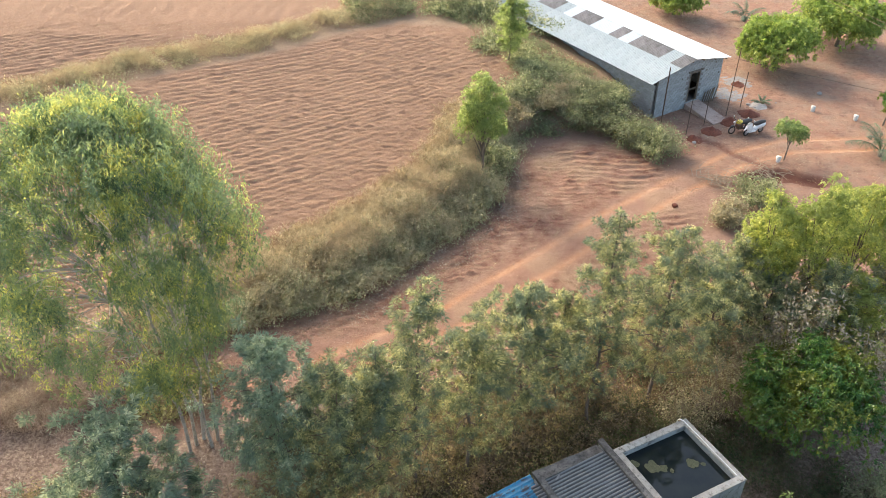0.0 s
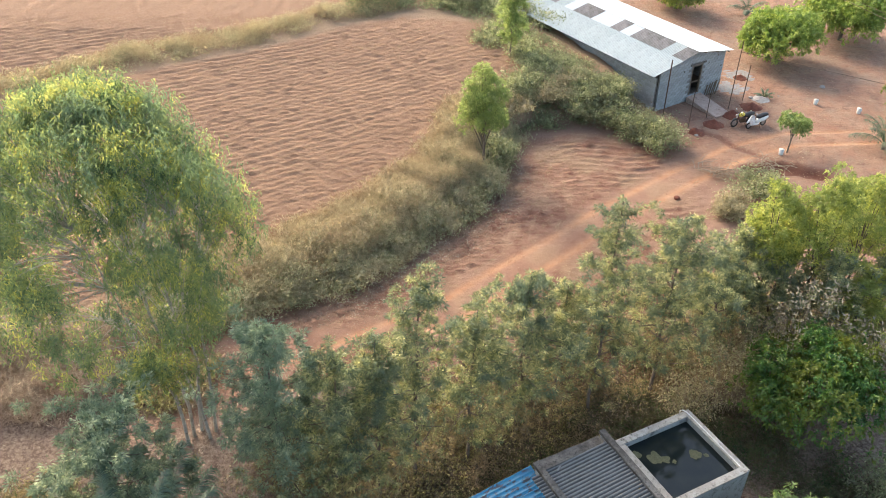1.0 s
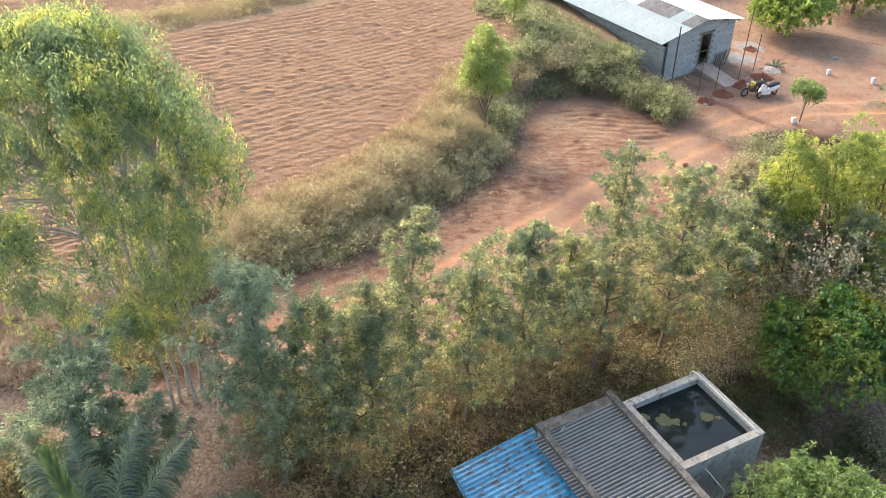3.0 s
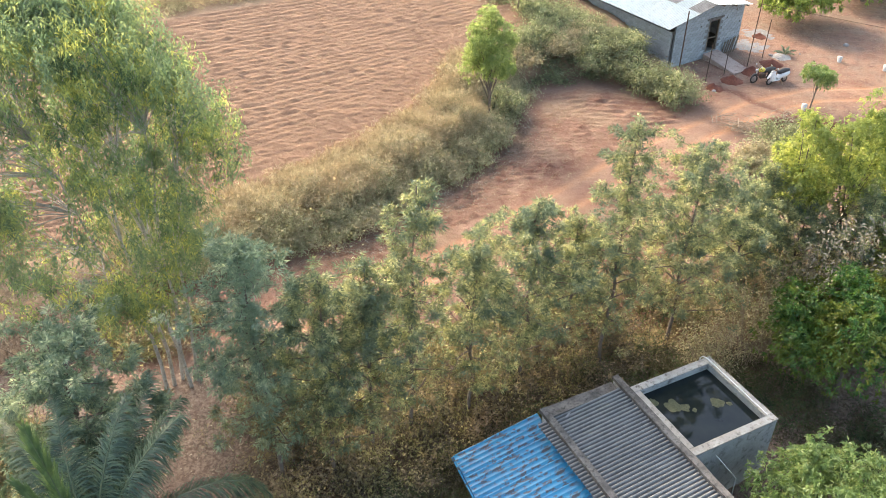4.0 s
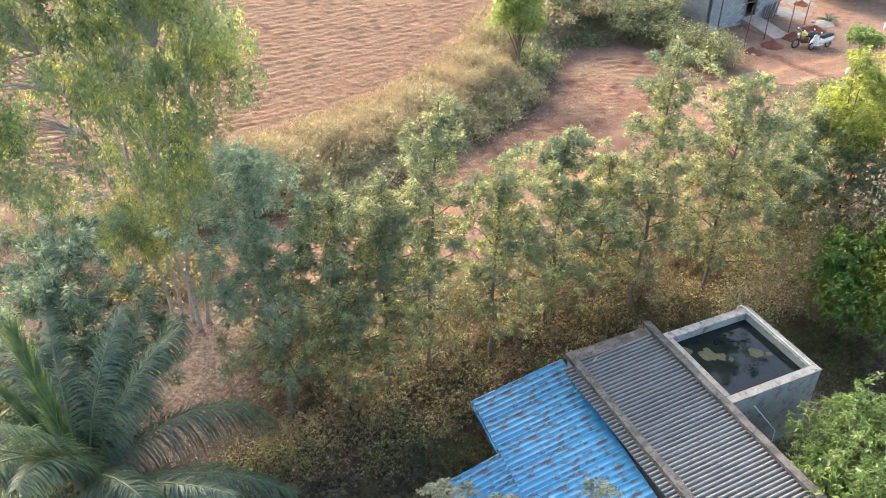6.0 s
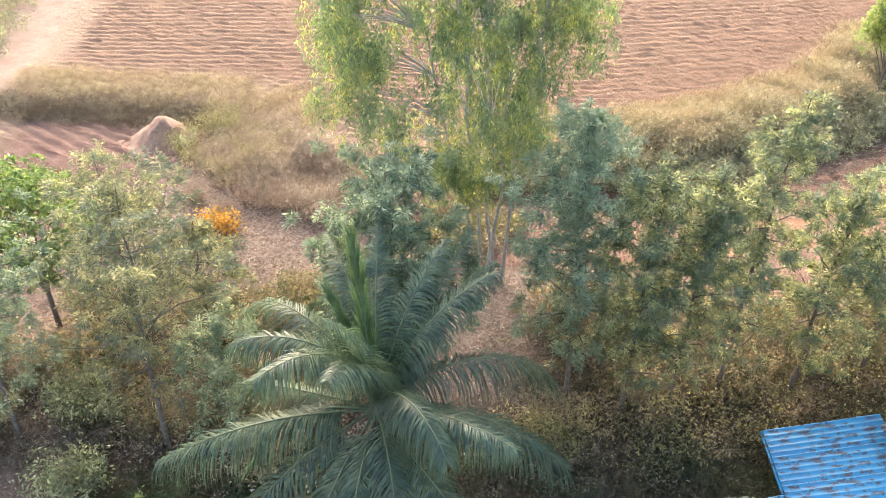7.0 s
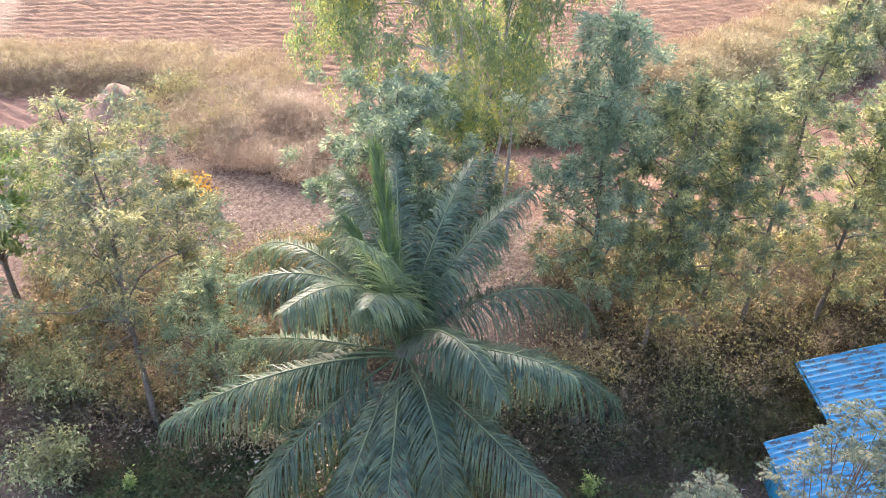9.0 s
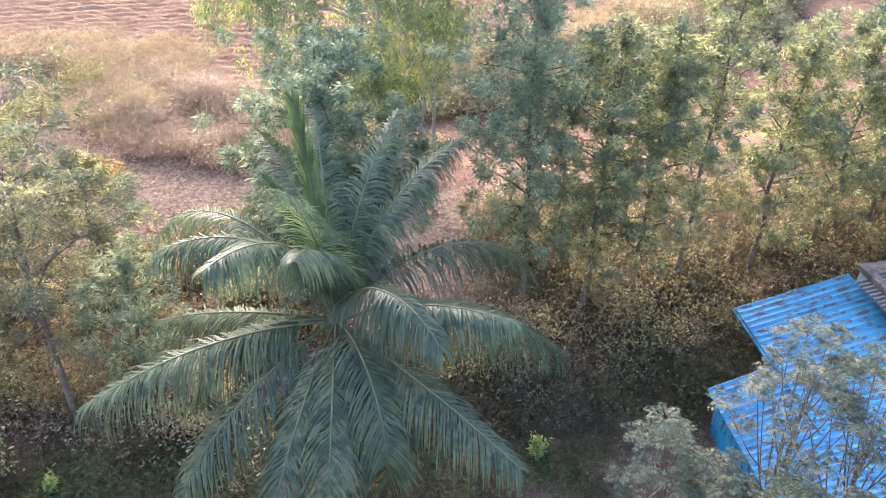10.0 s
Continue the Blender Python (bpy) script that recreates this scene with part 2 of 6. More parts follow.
SLAB = stained("pinkish_ramp_slab", (0.33, 0.235, 0.19), (0.41, 0.30, 0.245), (0.25, 0.17, 0.13), 1.2, 0.92, 22.0, 0.4)
WOOD = stained("old_wood", (0.12, 0.09, 0.065), (0.19, 0.145, 0.105), (0.07, 0.055, 0.04), 5.0, 0.85, 30.0, 0.3)
# interior dimness put into the colour, for shed floor and lean-to walls
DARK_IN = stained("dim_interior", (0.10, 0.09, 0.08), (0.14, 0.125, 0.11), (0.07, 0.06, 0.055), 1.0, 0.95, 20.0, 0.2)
ALGAE = stained("floating_algae", (0.078, 0.078, 0.036), (0.115, 0.108, 0.055), (0.040, 0.046, 0.020), 9.0, 0.9, 50.0, 0.8)


def blue_sheet():
    """Blue painted steel, with pale streaks of fading and painted glints along the ribs, and brown and dark leaf
    stains.
    """
    m, ns, ls, b = material("faded_blue_steel", 0.5, 0.0)
    p = ns.new("ShaderNodeTexCoord").outputs["Object"]
    col = mix(ns, ls, ramp(ns, ls, noise_tex(ns, ls, p, 1.4, 4.0), [(0.35, (0,)), (0.65, (1,))]), (0.004, 0.165, 0.335), (0.008, 0.205, 0.39))
    sm = ns.new("ShaderNodeMapping")
    sm.inputs["Scale"].default_value = (1.6, 3.2, 1.0)
    ls.new(p, sm.inputs[0])
    dirt = noise_tex(ns, ls, sm.outputs[0], 1.9, 6.0, 0.72)
    where = noise_tex(ns, ls, p, 0.75, 2.0)
    n = node(ns, "ShaderNodeMath", operation="MULTIPLY")
    ls.new(ramp(ns, ls, dirt, [(0.51, (0,)), (0.555, (0.92,))]), n.inputs[0])
    ls.new(ramp(ns, ls, where, [(0.34, (0,)), (0.46, (1,))]), n.inputs[1])
    col = mix(ns, ls, n.outputs[0], col, (0.060, 0.058, 0.060))
    # pale streaks: fading, with the glints of the ribs put into the colour
    fade_glint = noise_tex(ns, ls, sm.outputs[0], 1.1, 5.0, 0.7)
    col = mix(ns, ls, ramp(ns, ls, fade_glint, [(0.58, (0,)), (0.72, (0.35,))]), col, (0.10, 0.23, 0.37))
    ls.new(col, b.inputs["Base Color"])
    ls.new(ramp(ns, ls, n.outputs[0], [(0, (0.45,)), (1, (0.85,))]), b.inputs["Roughness"])
    return m


BLUE = blue_sheet()


def old_corrugated():
    """Weathered fibre cement: paler towards the wave tops, darker towards the valleys, with broad blotches."""
    m, ns, ls, b = material("grey_fibre_cement", 0.85)
    p = ns.new("ShaderNodeTexCoord").outputs["Object"]
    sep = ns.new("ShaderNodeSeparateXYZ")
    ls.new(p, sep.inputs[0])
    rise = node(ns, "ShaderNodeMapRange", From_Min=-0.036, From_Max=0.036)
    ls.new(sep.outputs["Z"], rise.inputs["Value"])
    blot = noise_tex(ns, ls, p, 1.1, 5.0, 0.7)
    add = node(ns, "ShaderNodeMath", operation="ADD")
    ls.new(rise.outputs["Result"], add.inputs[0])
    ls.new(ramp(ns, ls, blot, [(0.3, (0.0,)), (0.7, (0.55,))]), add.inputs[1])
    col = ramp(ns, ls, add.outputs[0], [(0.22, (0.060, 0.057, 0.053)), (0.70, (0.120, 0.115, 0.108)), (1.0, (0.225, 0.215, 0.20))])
    fine = noise_tex(ns, ls, p, 24.0, 4.0, 0.7)
    col = mix(ns, ls, 0.6, col, ramp(ns, ls, fine, [(0.3, (0.6, 0.6, 0.6)), (0.7, (1.35, 1.35, 1.33))]), "MULTIPLY")
    o = ns.new("ShaderNodeObjectInfo").outputs["Random"]
    col = mix(ns, ls, 1.0, col, ramp(ns, ls, o, [(0.0, (0.85,) * 3), (1.0, (1.15,) * 3)]), "MULTIPLY")
    ls.new(col, b.inputs["Base Color"])
    bump(ns, ls, b, fine, 0.3, 0.01)
    return m


FIBRE_GREY = old_corrugated()


def water():
    m, ns, ls, b = material("dark_still_water", 0.04)
    p = position(ns)
    ls.new(ramp(ns, ls, noise_tex(ns, ls, p, 1.3, 4.0), [(0.3, (0.006, 0.010, 0.012)), (0.7, (0.014, 0.018, 0.016))]), b.inputs["Base Color"])
    b.inputs["IOR"].default_value = 1.33
    b.inputs["Specular IOR Level"].default_value = 0.5
    bump(ns, ls, b, noise_tex(ns, ls, p, 5.0, 2.0), 0.05, 0.01)
    return m


WATER = water()


def soil():
    """Red earth; the attributes say where it is ploughed, trodden, grassy, under leaf litter, or painted dark for tree
    shade.
    """
    m, ns, ls, b = material("red_earth", 0.97)
    p = position(ns)

    def attr(a):
        return node(ns, "ShaderNodeAttribute", attribute_name=a).outputs["Fac"]

    big, mid, fine = noise_tex(ns, ls, p, 0.10, 4.0), noise_tex(ns, ls, p, 0.9, 6.0, 0.7), noise_tex(ns, ls, p, 7.0, 5.0, 0.75)
    base = mix(ns, ls, ramp(ns, ls, mid, [(0.35, (0,)), (0.65, (1,))]), (0.195, 0.098, 0.066), (0.265, 0.15, 0.105))
    base = mix(ns, ls, ramp(ns, ls, big, [(0.4, (0,)), (0.65, (0.6,))]), base, (0.24, 0.165, 0.125))

    def over(col, a, tone, lo=0.35, hi=0.65):
        f = node(ns, "ShaderNodeMath", operation="MULTIPLY")
        ls.new(attr(a), f.inputs[0])
        ls.new(ramp(ns, ls, fine if lo < 0.5 else mid, [(lo, (0.45,)), (hi, (1,))]), f.inputs[1])
        return mix(ns, ls, f.outputs[0], col, tone)

    field = mix(ns, ls, ramp(ns, ls, fine, [(0.3, (0,)), (0.7, (1,))]), (0.205, 0.110, 0.066), (0.300, 0.187, 0.118))
    col = mix(ns, ls, attr("field"), base, field)
    past = mix(ns, ls, ramp(ns, ls, mid, [(0.38, (0,)), (0.66, (1,))]), (0.185, 0.085, 0.054), (0.30, 0.185, 0.125))
    col = mix(ns, ls, attr("past"), col, past)
    col = mix(ns, ls, attr("plot"), col, mix(ns, ls, ramp(ns, ls, mid, [(0.38, (0,)), (0.66, (1,))]), (0.135, 0.070, 0.052), (0.195, 0.11, 0.083)))
    col = over(col, "grass", (0.30, 0.215, 0.135))
    litter = mix(ns, ls, ramp(ns, ls, fine, [(0.42, (0,)), (0.62, (1,))]), (0.125, 0.080, 0.058), (0.28, 0.21, 0.165))
    col = mix(ns, ls, attr("litter"), col, litter)
    yard = mix(ns, ls, ramp(ns, ls, mid, [(0.35, (0,)), (0.7, (1,))]), (0.225, 0.112, 0.072), (0.305, 0.182, 0.124))
    yard = mix(ns, ls, ramp(ns, ls, noise_tex(ns, ls, p, 0.32, 6.0, 0.75), [(0.44, (0,)), (0.62, (0.8,))]), yard, (0.225, 0.16, 0.118))
    yard = mix(ns, ls, ramp(ns, ls, noise_tex(ns, ls, p, 1.9, 6.0, 0.85), [(0.50, (0,)), (0.62, (0.8,))]), yard, (0.145, 0.078, 0.052))
    col = mix(ns, ls, attr("yard"), col, yard)
    track = mix(ns, ls, ramp(ns, ls, mid, [(0.35, (0,)), (0.65, (1,))]), (0.37, 0.175, 0.088), (0.43, 0.25, 0.15))
    col = over(col, "track", track, 0.2, 0.5)
    road = mix(ns, ls, ramp(ns, ls, mid, [(0.35, (0,)), (0.65, (1,))]), (0.27, 0.17, 0.12), (0.34, 0.24, 0.18))
    col = mix(ns, ls, attr("road"), col, road)
    col = mix(ns, ls, attr("dug"), col, (0.12, 0.045, 0.028))
    # "dark" paints the shade of the grove into the soil colour
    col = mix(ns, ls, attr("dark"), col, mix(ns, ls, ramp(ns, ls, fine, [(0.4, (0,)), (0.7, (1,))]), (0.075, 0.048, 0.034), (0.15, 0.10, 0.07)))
    col = mix(ns, ls, 0.6, col, ramp(ns, ls, noise_tex(ns, ls, p, 22.0, 3.0, 0.7), [(0.3, (0.62, 0.6, 0.58)), (0.72, (1.3, 1.3, 1.3))]), "MULTIPLY")
    ls.new(col, b.inputs["Base Color"])
    h = node(ns, "ShaderNodeMath", operation="ADD")
    ls.new(fine, h.inputs[0])
    ls.new(noise_tex(ns, ls, p, 16.0, 4.0, 0.7), h.inputs[1])
    bump(ns, ls, b, h.outputs[0], 0.9, 0.09)
    return m


SOIL = soil()

# ---- mesh helpers ----
rng = np.random.default_rng(7)


def mesh_np(name, verts, quads, mat):
    """A mesh from numpy arrays of vertices and quads."""
    me = bpy.data.meshes.new(name)
    verts, quads = np.asarray(verts, np.float32), np.asarray(quads, np.int32)
    me.vertices.add(len(verts))
    me.vertices.foreach_set("co", verts.ravel())
    me.loops.add(quads.size)
    me.loops.foreach_set("vertex_index", quads.ravel())
    me.polygons.add(len(quads))
    me.polygons.foreach_set("loop_start", np.arange(0, quads.size, quads.shape[1], dtype=np.int32))
    me.polygons.foreach_set("loop_total", np.full(len(quads), quads.shape[1], np.int32))
    me.update(calc_edges=True)
    me.materials.append(mat)
    return me


def smooth(me):
    me.polygons.foreach_set("use_smooth", np.ones(len(me.polygons), bool))
    return me


def root(name, loc, label, category, group="", turn=0.0):
    ob = new(name)
    ob.empty_display_size = 0.3
    ob.matrix_world = pose(*loc, 0, 0, turn)
    return tagged(ob, label, category, group)


def child(name, me, parent, label=""):
    ob = new(name, me)
    ob.parent = parent
    return tagged(ob, label)


def part(name, bm, mat, parent, label=""):
    me = bpy.data.meshes.new(name)
    bm.to_mesh(me)
    bm.free()
    me.materials.append(mat)
    return child(name, me, parent, label)


def box(bm, lo, hi, bev=0.0):
    c = [(a + b) / 2 for a, b in zip(lo, hi)]
    s = [abs(b - a) for a, b in zip(lo, hi)]
    r = bmesh.ops.create_cube(bm, size=1.0, matrix=Matrix.LocRotScale(c, None, s))
    if bev:
        es = list({e for v in r["verts"] for e in v.link_edges})
        bmesh.ops.bevel(bm, geom=es, offset=bev, segments=1, affect="EDGES", profile=0.5)
    return bm


def boxed(lo, hi, bev=0.0):
    return box(bmesh.new(), lo, hi, bev)


def tube(path, radii, sides=6):
    """Vertices and quads of a tapered tube along a path."""
    path, radii = np.asarray(path, float), np.asarray(radii, float)
    n = len(path)
    tang = np.gradient(path, axis=0)
    tang /= np.linalg.norm(tang, axis=1)[:, None] + 1e-9
    ref = np.where(np.abs(tang[:, 2:3]) > 0.9, np.array([[1.0, 0, 0]]), np.array([[0, 0, 1.0]]))
    a = np.cross(tang, ref)
    a /= np.linalg.norm(a, axis=1)[:, None] + 1e-9
    b = np.cross(tang, a)
    ang = np.arange(sides) * 2 * np.pi / sides
    v = path[:, None] + radii[:, None, None] * (a[:, None] * np.cos(ang)[None, :, None] + b[:, None] * np.sin(ang)[None, :, None])
    i, j = np.meshgrid(np.arange(n - 1), np.arange(sides), indexing="ij")
    q = np.stack([i * sides + j, i * sides + (j + 1) % sides, (i + 1) * sides + (j + 1) % sides, (i + 1) * sides + j], -1).reshape(-1, 4)
    return v.reshape(-1, 3), q


class Heap:
    """Collects vertices and quads."""

    def __init__(self):
        self.v, self.q, self.n = [], [], 0

    def add(self, v, q):
        self.v.append(v)
        self.q.append(np.asarray(q) + self.n)
        self.n += len(v)

    def mesh(self, name, mat):
        return mesh_np(name, np.concatenate(self.v), np.concatenate(self.q), mat)


def unit(v):
    return v / (np.linalg.norm(v, axis=-1, keepdims=True) + 1e-9)


def leaves(at, way, length, width, sag=0.25, tri=False, flat=0.0):
    """Narrow pointed leaves at points, each growing along its way. tri: three corners, for foliage far off; flat: how level the blades lie."""
    n = len(at)
    length = np.broadcast_to(length, n)[:, None] * rng.uniform(0.7, 1.25, (n, 1))
    width = np.broadcast_to(width, n)[:, None] * rng.uniform(0.75, 1.25, (n, 1))
    way = unit(way)
    side = unit(np.cross(way, rng.normal(size=(n, 3)) + np.array([[0, 0, flat * 2.0]])))
    down = np.array([[0, 0, -1.0]])
    tip = at + way * length + down * sag * length
    if tri:
        low = at + way * length * 0.12
        v = np.stack([low + side * width / 2, tip, low - side * width / 2], 1).reshape(-1, 3)
        return v, np.arange(3 * n).reshape(n, 3)
    mid = at + way * length * 0.45
    v = np.stack([at, mid + side * width / 2, tip, mid - side * width / 2], 1).reshape(-1, 3)
    return v, np.arange(4 * n).reshape(n, 4)


def tufts(centres, outward, radius, count, length, width, droop, sag=0.25, tri=False):
    """Leaves round each centre; outward: the direction in which the tuft grows."""
    n = len(centres)
    k = n * count
    c, o = np.repeat(centres, count, 0), np.repeat(outward, count, 0)
    r = np.repeat(np.broadcast_to(radius, n), count)[:, None]
    at = c + unit(rng.normal(size=(k, 3))) * r * rng.uniform(0.0, 1.0, (k, 1)) ** 0.6 * np.array([[1, 1, 0.8]])
    way = unit(at - c) * 1.0 + o * 0.5 + rng.normal(size=(k, 3)) * 0.25 + np.array([[0, 0, -droop]])
    return leaves(at, way, length, width, sag, tri)


# ---- ground ----
LOW_Y, LOW_Z = [0, 12, 18, 22, 26, 35, 45, 58, 90], [-2.2, -2.0, -1.9, -1.15, -0.8, -0.5, -0.28, -0.28, 0.1]
EDGE = np.array([(-400, 26), (-60, 26.5), (-46, 27), (-37, 28.2), (-30, 30.4), (-25.5, 31.6), (-21.5, 28.6), (-17, 28.6), (-13, 31.0), (-9.6, 32.6), (-4.6, 35.3), (-2.2, 37.4), (0.7, 40.5),
                 (3.0, 44.0), (3.9, 47.8), (5.2, 51.2), (8.5, 52.6), (12, 51.8), (14.6, 53.6), (14.0, 60), (6, 74), (-5, 92), (-60, 180)], float)
TRACK = np.array([(-14, 25), (-6, 29.5), (0.9, 33.9), (3.0, 35.9), (6.2, 38.6), (9.1, 41.4), (14.6, 45.9), (19, 49.2), (23, 51.0), (30, 51.5), (60, 55)], float)
ROAD = np.array([(-34, 10), (-37.5, 22), (-41.0, 30), (-44.6, 37.0), (-50, 48), (-61, 70), (-91, 120)], float)


def line_dist(x, y, line, signed=False):
    """Distance to a polyline; signed: positive to its left."""
    best, sign = np.full(x.shape, 1e9), np.ones(x.shape)
    for (x0, y0), (x1, y1) in zip(line[:-1], line[1:]):
        dx, dy = x1 - x0, y1 - y0
        u = np.clip(((x - x0) * dx + (y - y0) * dy) / (dx * dx + dy * dy), 0, 1)
        d = np.hypot(x - x0 - u * dx, y - y0 - u * dy)
        near = d < best
        best = np.where(near, d, best)
        sign = np.where(near, np.sign(dx * (y - y0) - dy * (x - x0) + 1e-9), sign)
    return best * sign if signed else best


def step(a, b, x):
    u = np.clip((x - a) / (b - a), 0, 1)
    return u * u * (3 - 2 * u)


def wobble(x, y, f, seed=0.0):
    return (np.sin(x * f + 1.7 + seed) * np.cos(y * f * 1.13 - 0.6 + seed * 2) + 0.6 * np.sin((x * 0.7 + y) * f * 2.1 + seed) + 0.4 * np.sin((x - 0.8 * y) * f * 3.7 + 2.2 + seed)) / 2.0


def clods(x, y):
    """Uneven earth: smoothed random heights on three grids."""
    out = np.zeros(x.shape)
    for size, amp in ((0.34, 0.5), (0.17, 0.9)):
        table = np.random.default_rng(int(size * 100)).normal(size=(257, 257))
        u, v = (x + 0.38 * y) / size * 0.8 + 1000.0, (y - 0.38 * x) / size * 1.3 + 1000.0
        i, j = np.floor(u).astype(int), np.floor(v).astype(int)
        f, g = step(0, 1, u - i), step(0, 1, v - j)
        t = lambda a, b: table[a % 257, b % 257]
        out += amp * ((t(i, j) * (1 - f) + t(i + 1, j) * f) * (1 - g) + (t(i, j + 1) * (1 - f) + t(i + 1, j + 1) * f) * g)
    return out


def base_height(x, y):
    """The lie of the land without furrows and clods."""
    low = np.interp(y, LOW_Y, LOW_Z)
    up = 0.45 + 0.07 * (np.clip(y, 20, 110) - 40)
    s = line_dist(x, y, EDGE, True)
    return low + np.maximum(up - low, 0) * step(0.0, 2.6, s + 0.35 * wobble(x, y, 0.6)), s


def height(x, y):
    return float(base_height(np.array([float(x)]), np.array([float(y)]))[0][0])


def graded(fine, outer):
    """Grid lines: even steps inside, growing steps outside."""
    lo, hi, d = fine
    inner = np.arange(lo, hi + d / 2, d)
    grow = d * 1.22 ** np.arange(1, 60)
    run = np.cumsum(grow)
    run = run[run < outer]
    return np.concatenate([(lo - run)[::-1], inner, hi + run])


def furrow_phase(x, y, s):
    """The phase of the plough's rows; s: the distance from the bank."""
    bend = 0.42 * wobble(x, y, 0.12) + 0.07 * wobble(x, y, 0.6, 3.0) + 0.03 * wobble(x, y, 1.7, 1.0)
    return (y - 0.5 * x - 0.00275 * (np.clip(x, -60, 20) + 12) ** 2 - 5.0 * np.exp(-np.maximum(s, 0) / 5.0) + bend * 1.3) * 2 * np.pi / 0.66


def ground():
    gx, gy = graded((-48, 36, 0.32), 1500), graded((11, 66, 0.22), 1500)
    gy = np.sort(np.concatenate([gy[(gy < 26) | (gy > 64)], np.arange(26.0, 64.01, 0.078)]))
    x, y = np.meshgrid(gx, gy, indexing="ij")
    z, s = base_height(x, y)
    upper = step(2.2, 4.5, s)
    bund2 = line_dist(x, y, BUND2)
    plough = upper * step(1.0, 2.2, bund2) * step(2.6, 4.4, line_dist(x, y, ROAD))
    near = (np.abs(x) < 75) & (y > 5) & (y < 95)
    # furrows of the ploughed fields: they bend round to follow the banks, and are uneven along their length
    bend = 0.30 * wobble(x, y, 0.09) + 0.03 * wobble(x, y, 0.5, 3.0)
    row = furrow_phase(x, y, s)
    crest = 1 - 1.6 * np.exp(-(np.sin(row / 2) / 0.50) ** 2)
    rough = wobble(x, y, 2.9, 1.0) + 0.8 * wobble(x, y, 6.3, 2.0)
    clod = clods(x, y)
    z = z + near * plough * (0.088 * crest * (0.9 + 0.15 * wobble(x, y, 0.8, 5.0)) * (1 + 0.28 * clod) + 0.006 * rough + 0.028 * clod)
    # goat pasture: shallow old furrows
    past = step(-0.2, -1.6, s) * step(31, 34, y) * step(56, 52, y) * step(16, 13, x) * step(-14, -10, x)
    tr = line_dist(x, y, TRACK)
    z = z + near * past * step(1.2, 2.0, tr) * (0.052 * np.sin((s + 0.25 * wobble(x, y, 0.35, 1.0)) * 2 * np.pi / 0.62) * (1 + 0.5 * clod) + 0.012 * rough + 0.034 * clod)
    # wheel ruts of the track
    rut = np.exp(-((tr - 0.80) / 0.23) ** 2) * (0.75 + 0.35 * wobble(x, y, 0.7, 6.0))
    z = z - near * 0.07 * rut + near * (0.012 * rough + 0.010 * clod) * (1 - plough)
    # a dug channel and a pit beside the yard
    chan = line_dist(x, y, CHANNEL) + 0.12 * wobble(x, y, 2.3, 1.0)
    pit = line_dist(x, y, PIT) + 0.25 * wobble(x, y, 1.4, 2.0)
    z = z - near * (0.10 * np.exp(-(chan / 0.22) ** 2) + 0.45 * step(1.0, 0.2, pit))
    # ground of the grove: small humps
    grove = step(30, 27, y)
    z = z + near * grove * 0.06 * wobble(x, y, 1.3, 4.0)
    plot = step(-23, -25.5, x) * step(0.3, -0.6, s) * step(14, 19, y)
    z = z + near * plot * (0.06 * np.sin((y + 0.25 * x + bend * 2) * 2 * np.pi / 0.75) * (1 + 0.3 * clod) + 0.028 * clod)
    yard = step(13, 16, x + 0.6 * wobble(x, y, 0.8)) * step(44, 47.5, y + 1.0 * wobble(x, y, 0.5))
    road = step(2.4, 1.7, line_dist(x, y, ROAD) + 0.25 * wobble(x, y, 0.9))
    verge = step(4.6, 2.6, line_dist(x, y, ROAD))
    # mask of the floor below the trees, whose shade is painted in
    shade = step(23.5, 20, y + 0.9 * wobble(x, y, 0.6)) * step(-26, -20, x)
    cols = {
        "field": plough, "grass": np.clip(step(0.2, 1.2, s) * step(5.5, 2.6, s) + step(2.2, 1.0, bund2) * step(3, 5, s) + verge * 0.8 + 0.6 * past * step(0.1, 0.5, wobble(x, y, 0.5, 2.0)), 0, 1),
        "litter": np.clip(grove * step(-30, -22, x) + step(2.4, 0.0, np.abs(s + 1.0)) * step(60, 50, y) * 0.12, 0, 1) * step(0.2, 1.0, tr), "track": np.clip(rut + 0.12 * step(1.5, 1.0, tr + 0.25 * wobble(x, y, 1.3)), 0, 1) * step(26, 30, y),
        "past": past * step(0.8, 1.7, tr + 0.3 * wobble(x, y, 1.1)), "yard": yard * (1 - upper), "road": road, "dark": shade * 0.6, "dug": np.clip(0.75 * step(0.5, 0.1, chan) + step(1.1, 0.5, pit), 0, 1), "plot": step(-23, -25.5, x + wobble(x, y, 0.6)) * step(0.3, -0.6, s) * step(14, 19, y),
    }
    nx, ny = len(gx), len(gy)
    i, j = np.meshgrid(np.arange(nx - 1), np.arange(ny - 1), indexing="ij")
    q = np.stack([i * ny + j, (i + 1) * ny + j, (i + 1) * ny + j + 1, i * ny + j + 1], -1).reshape(-1, 4)
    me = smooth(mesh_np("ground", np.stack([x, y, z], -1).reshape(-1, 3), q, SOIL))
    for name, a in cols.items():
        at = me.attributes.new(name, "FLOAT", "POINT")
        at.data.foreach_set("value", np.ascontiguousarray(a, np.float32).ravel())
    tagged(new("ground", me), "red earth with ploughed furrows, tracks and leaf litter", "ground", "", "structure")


CHANNEL, PIT = np.array([(17.4, 51.9), (18.4, 51.1), (19.2, 49.7), (20.7, 48.3)], float), np.array([(19.3, 46.9), (21.6, 47.2), (23.2, 46.6)], float)
BUND2 = np.array([(-80, 45), (-36, 52.5), (-28, 54.5), (-22, 58.6), (-14.3, 62.0), (-8, 66.2), (-3.5, 68.0), (3, 67.0), (8, 64.0)], float)
ground()

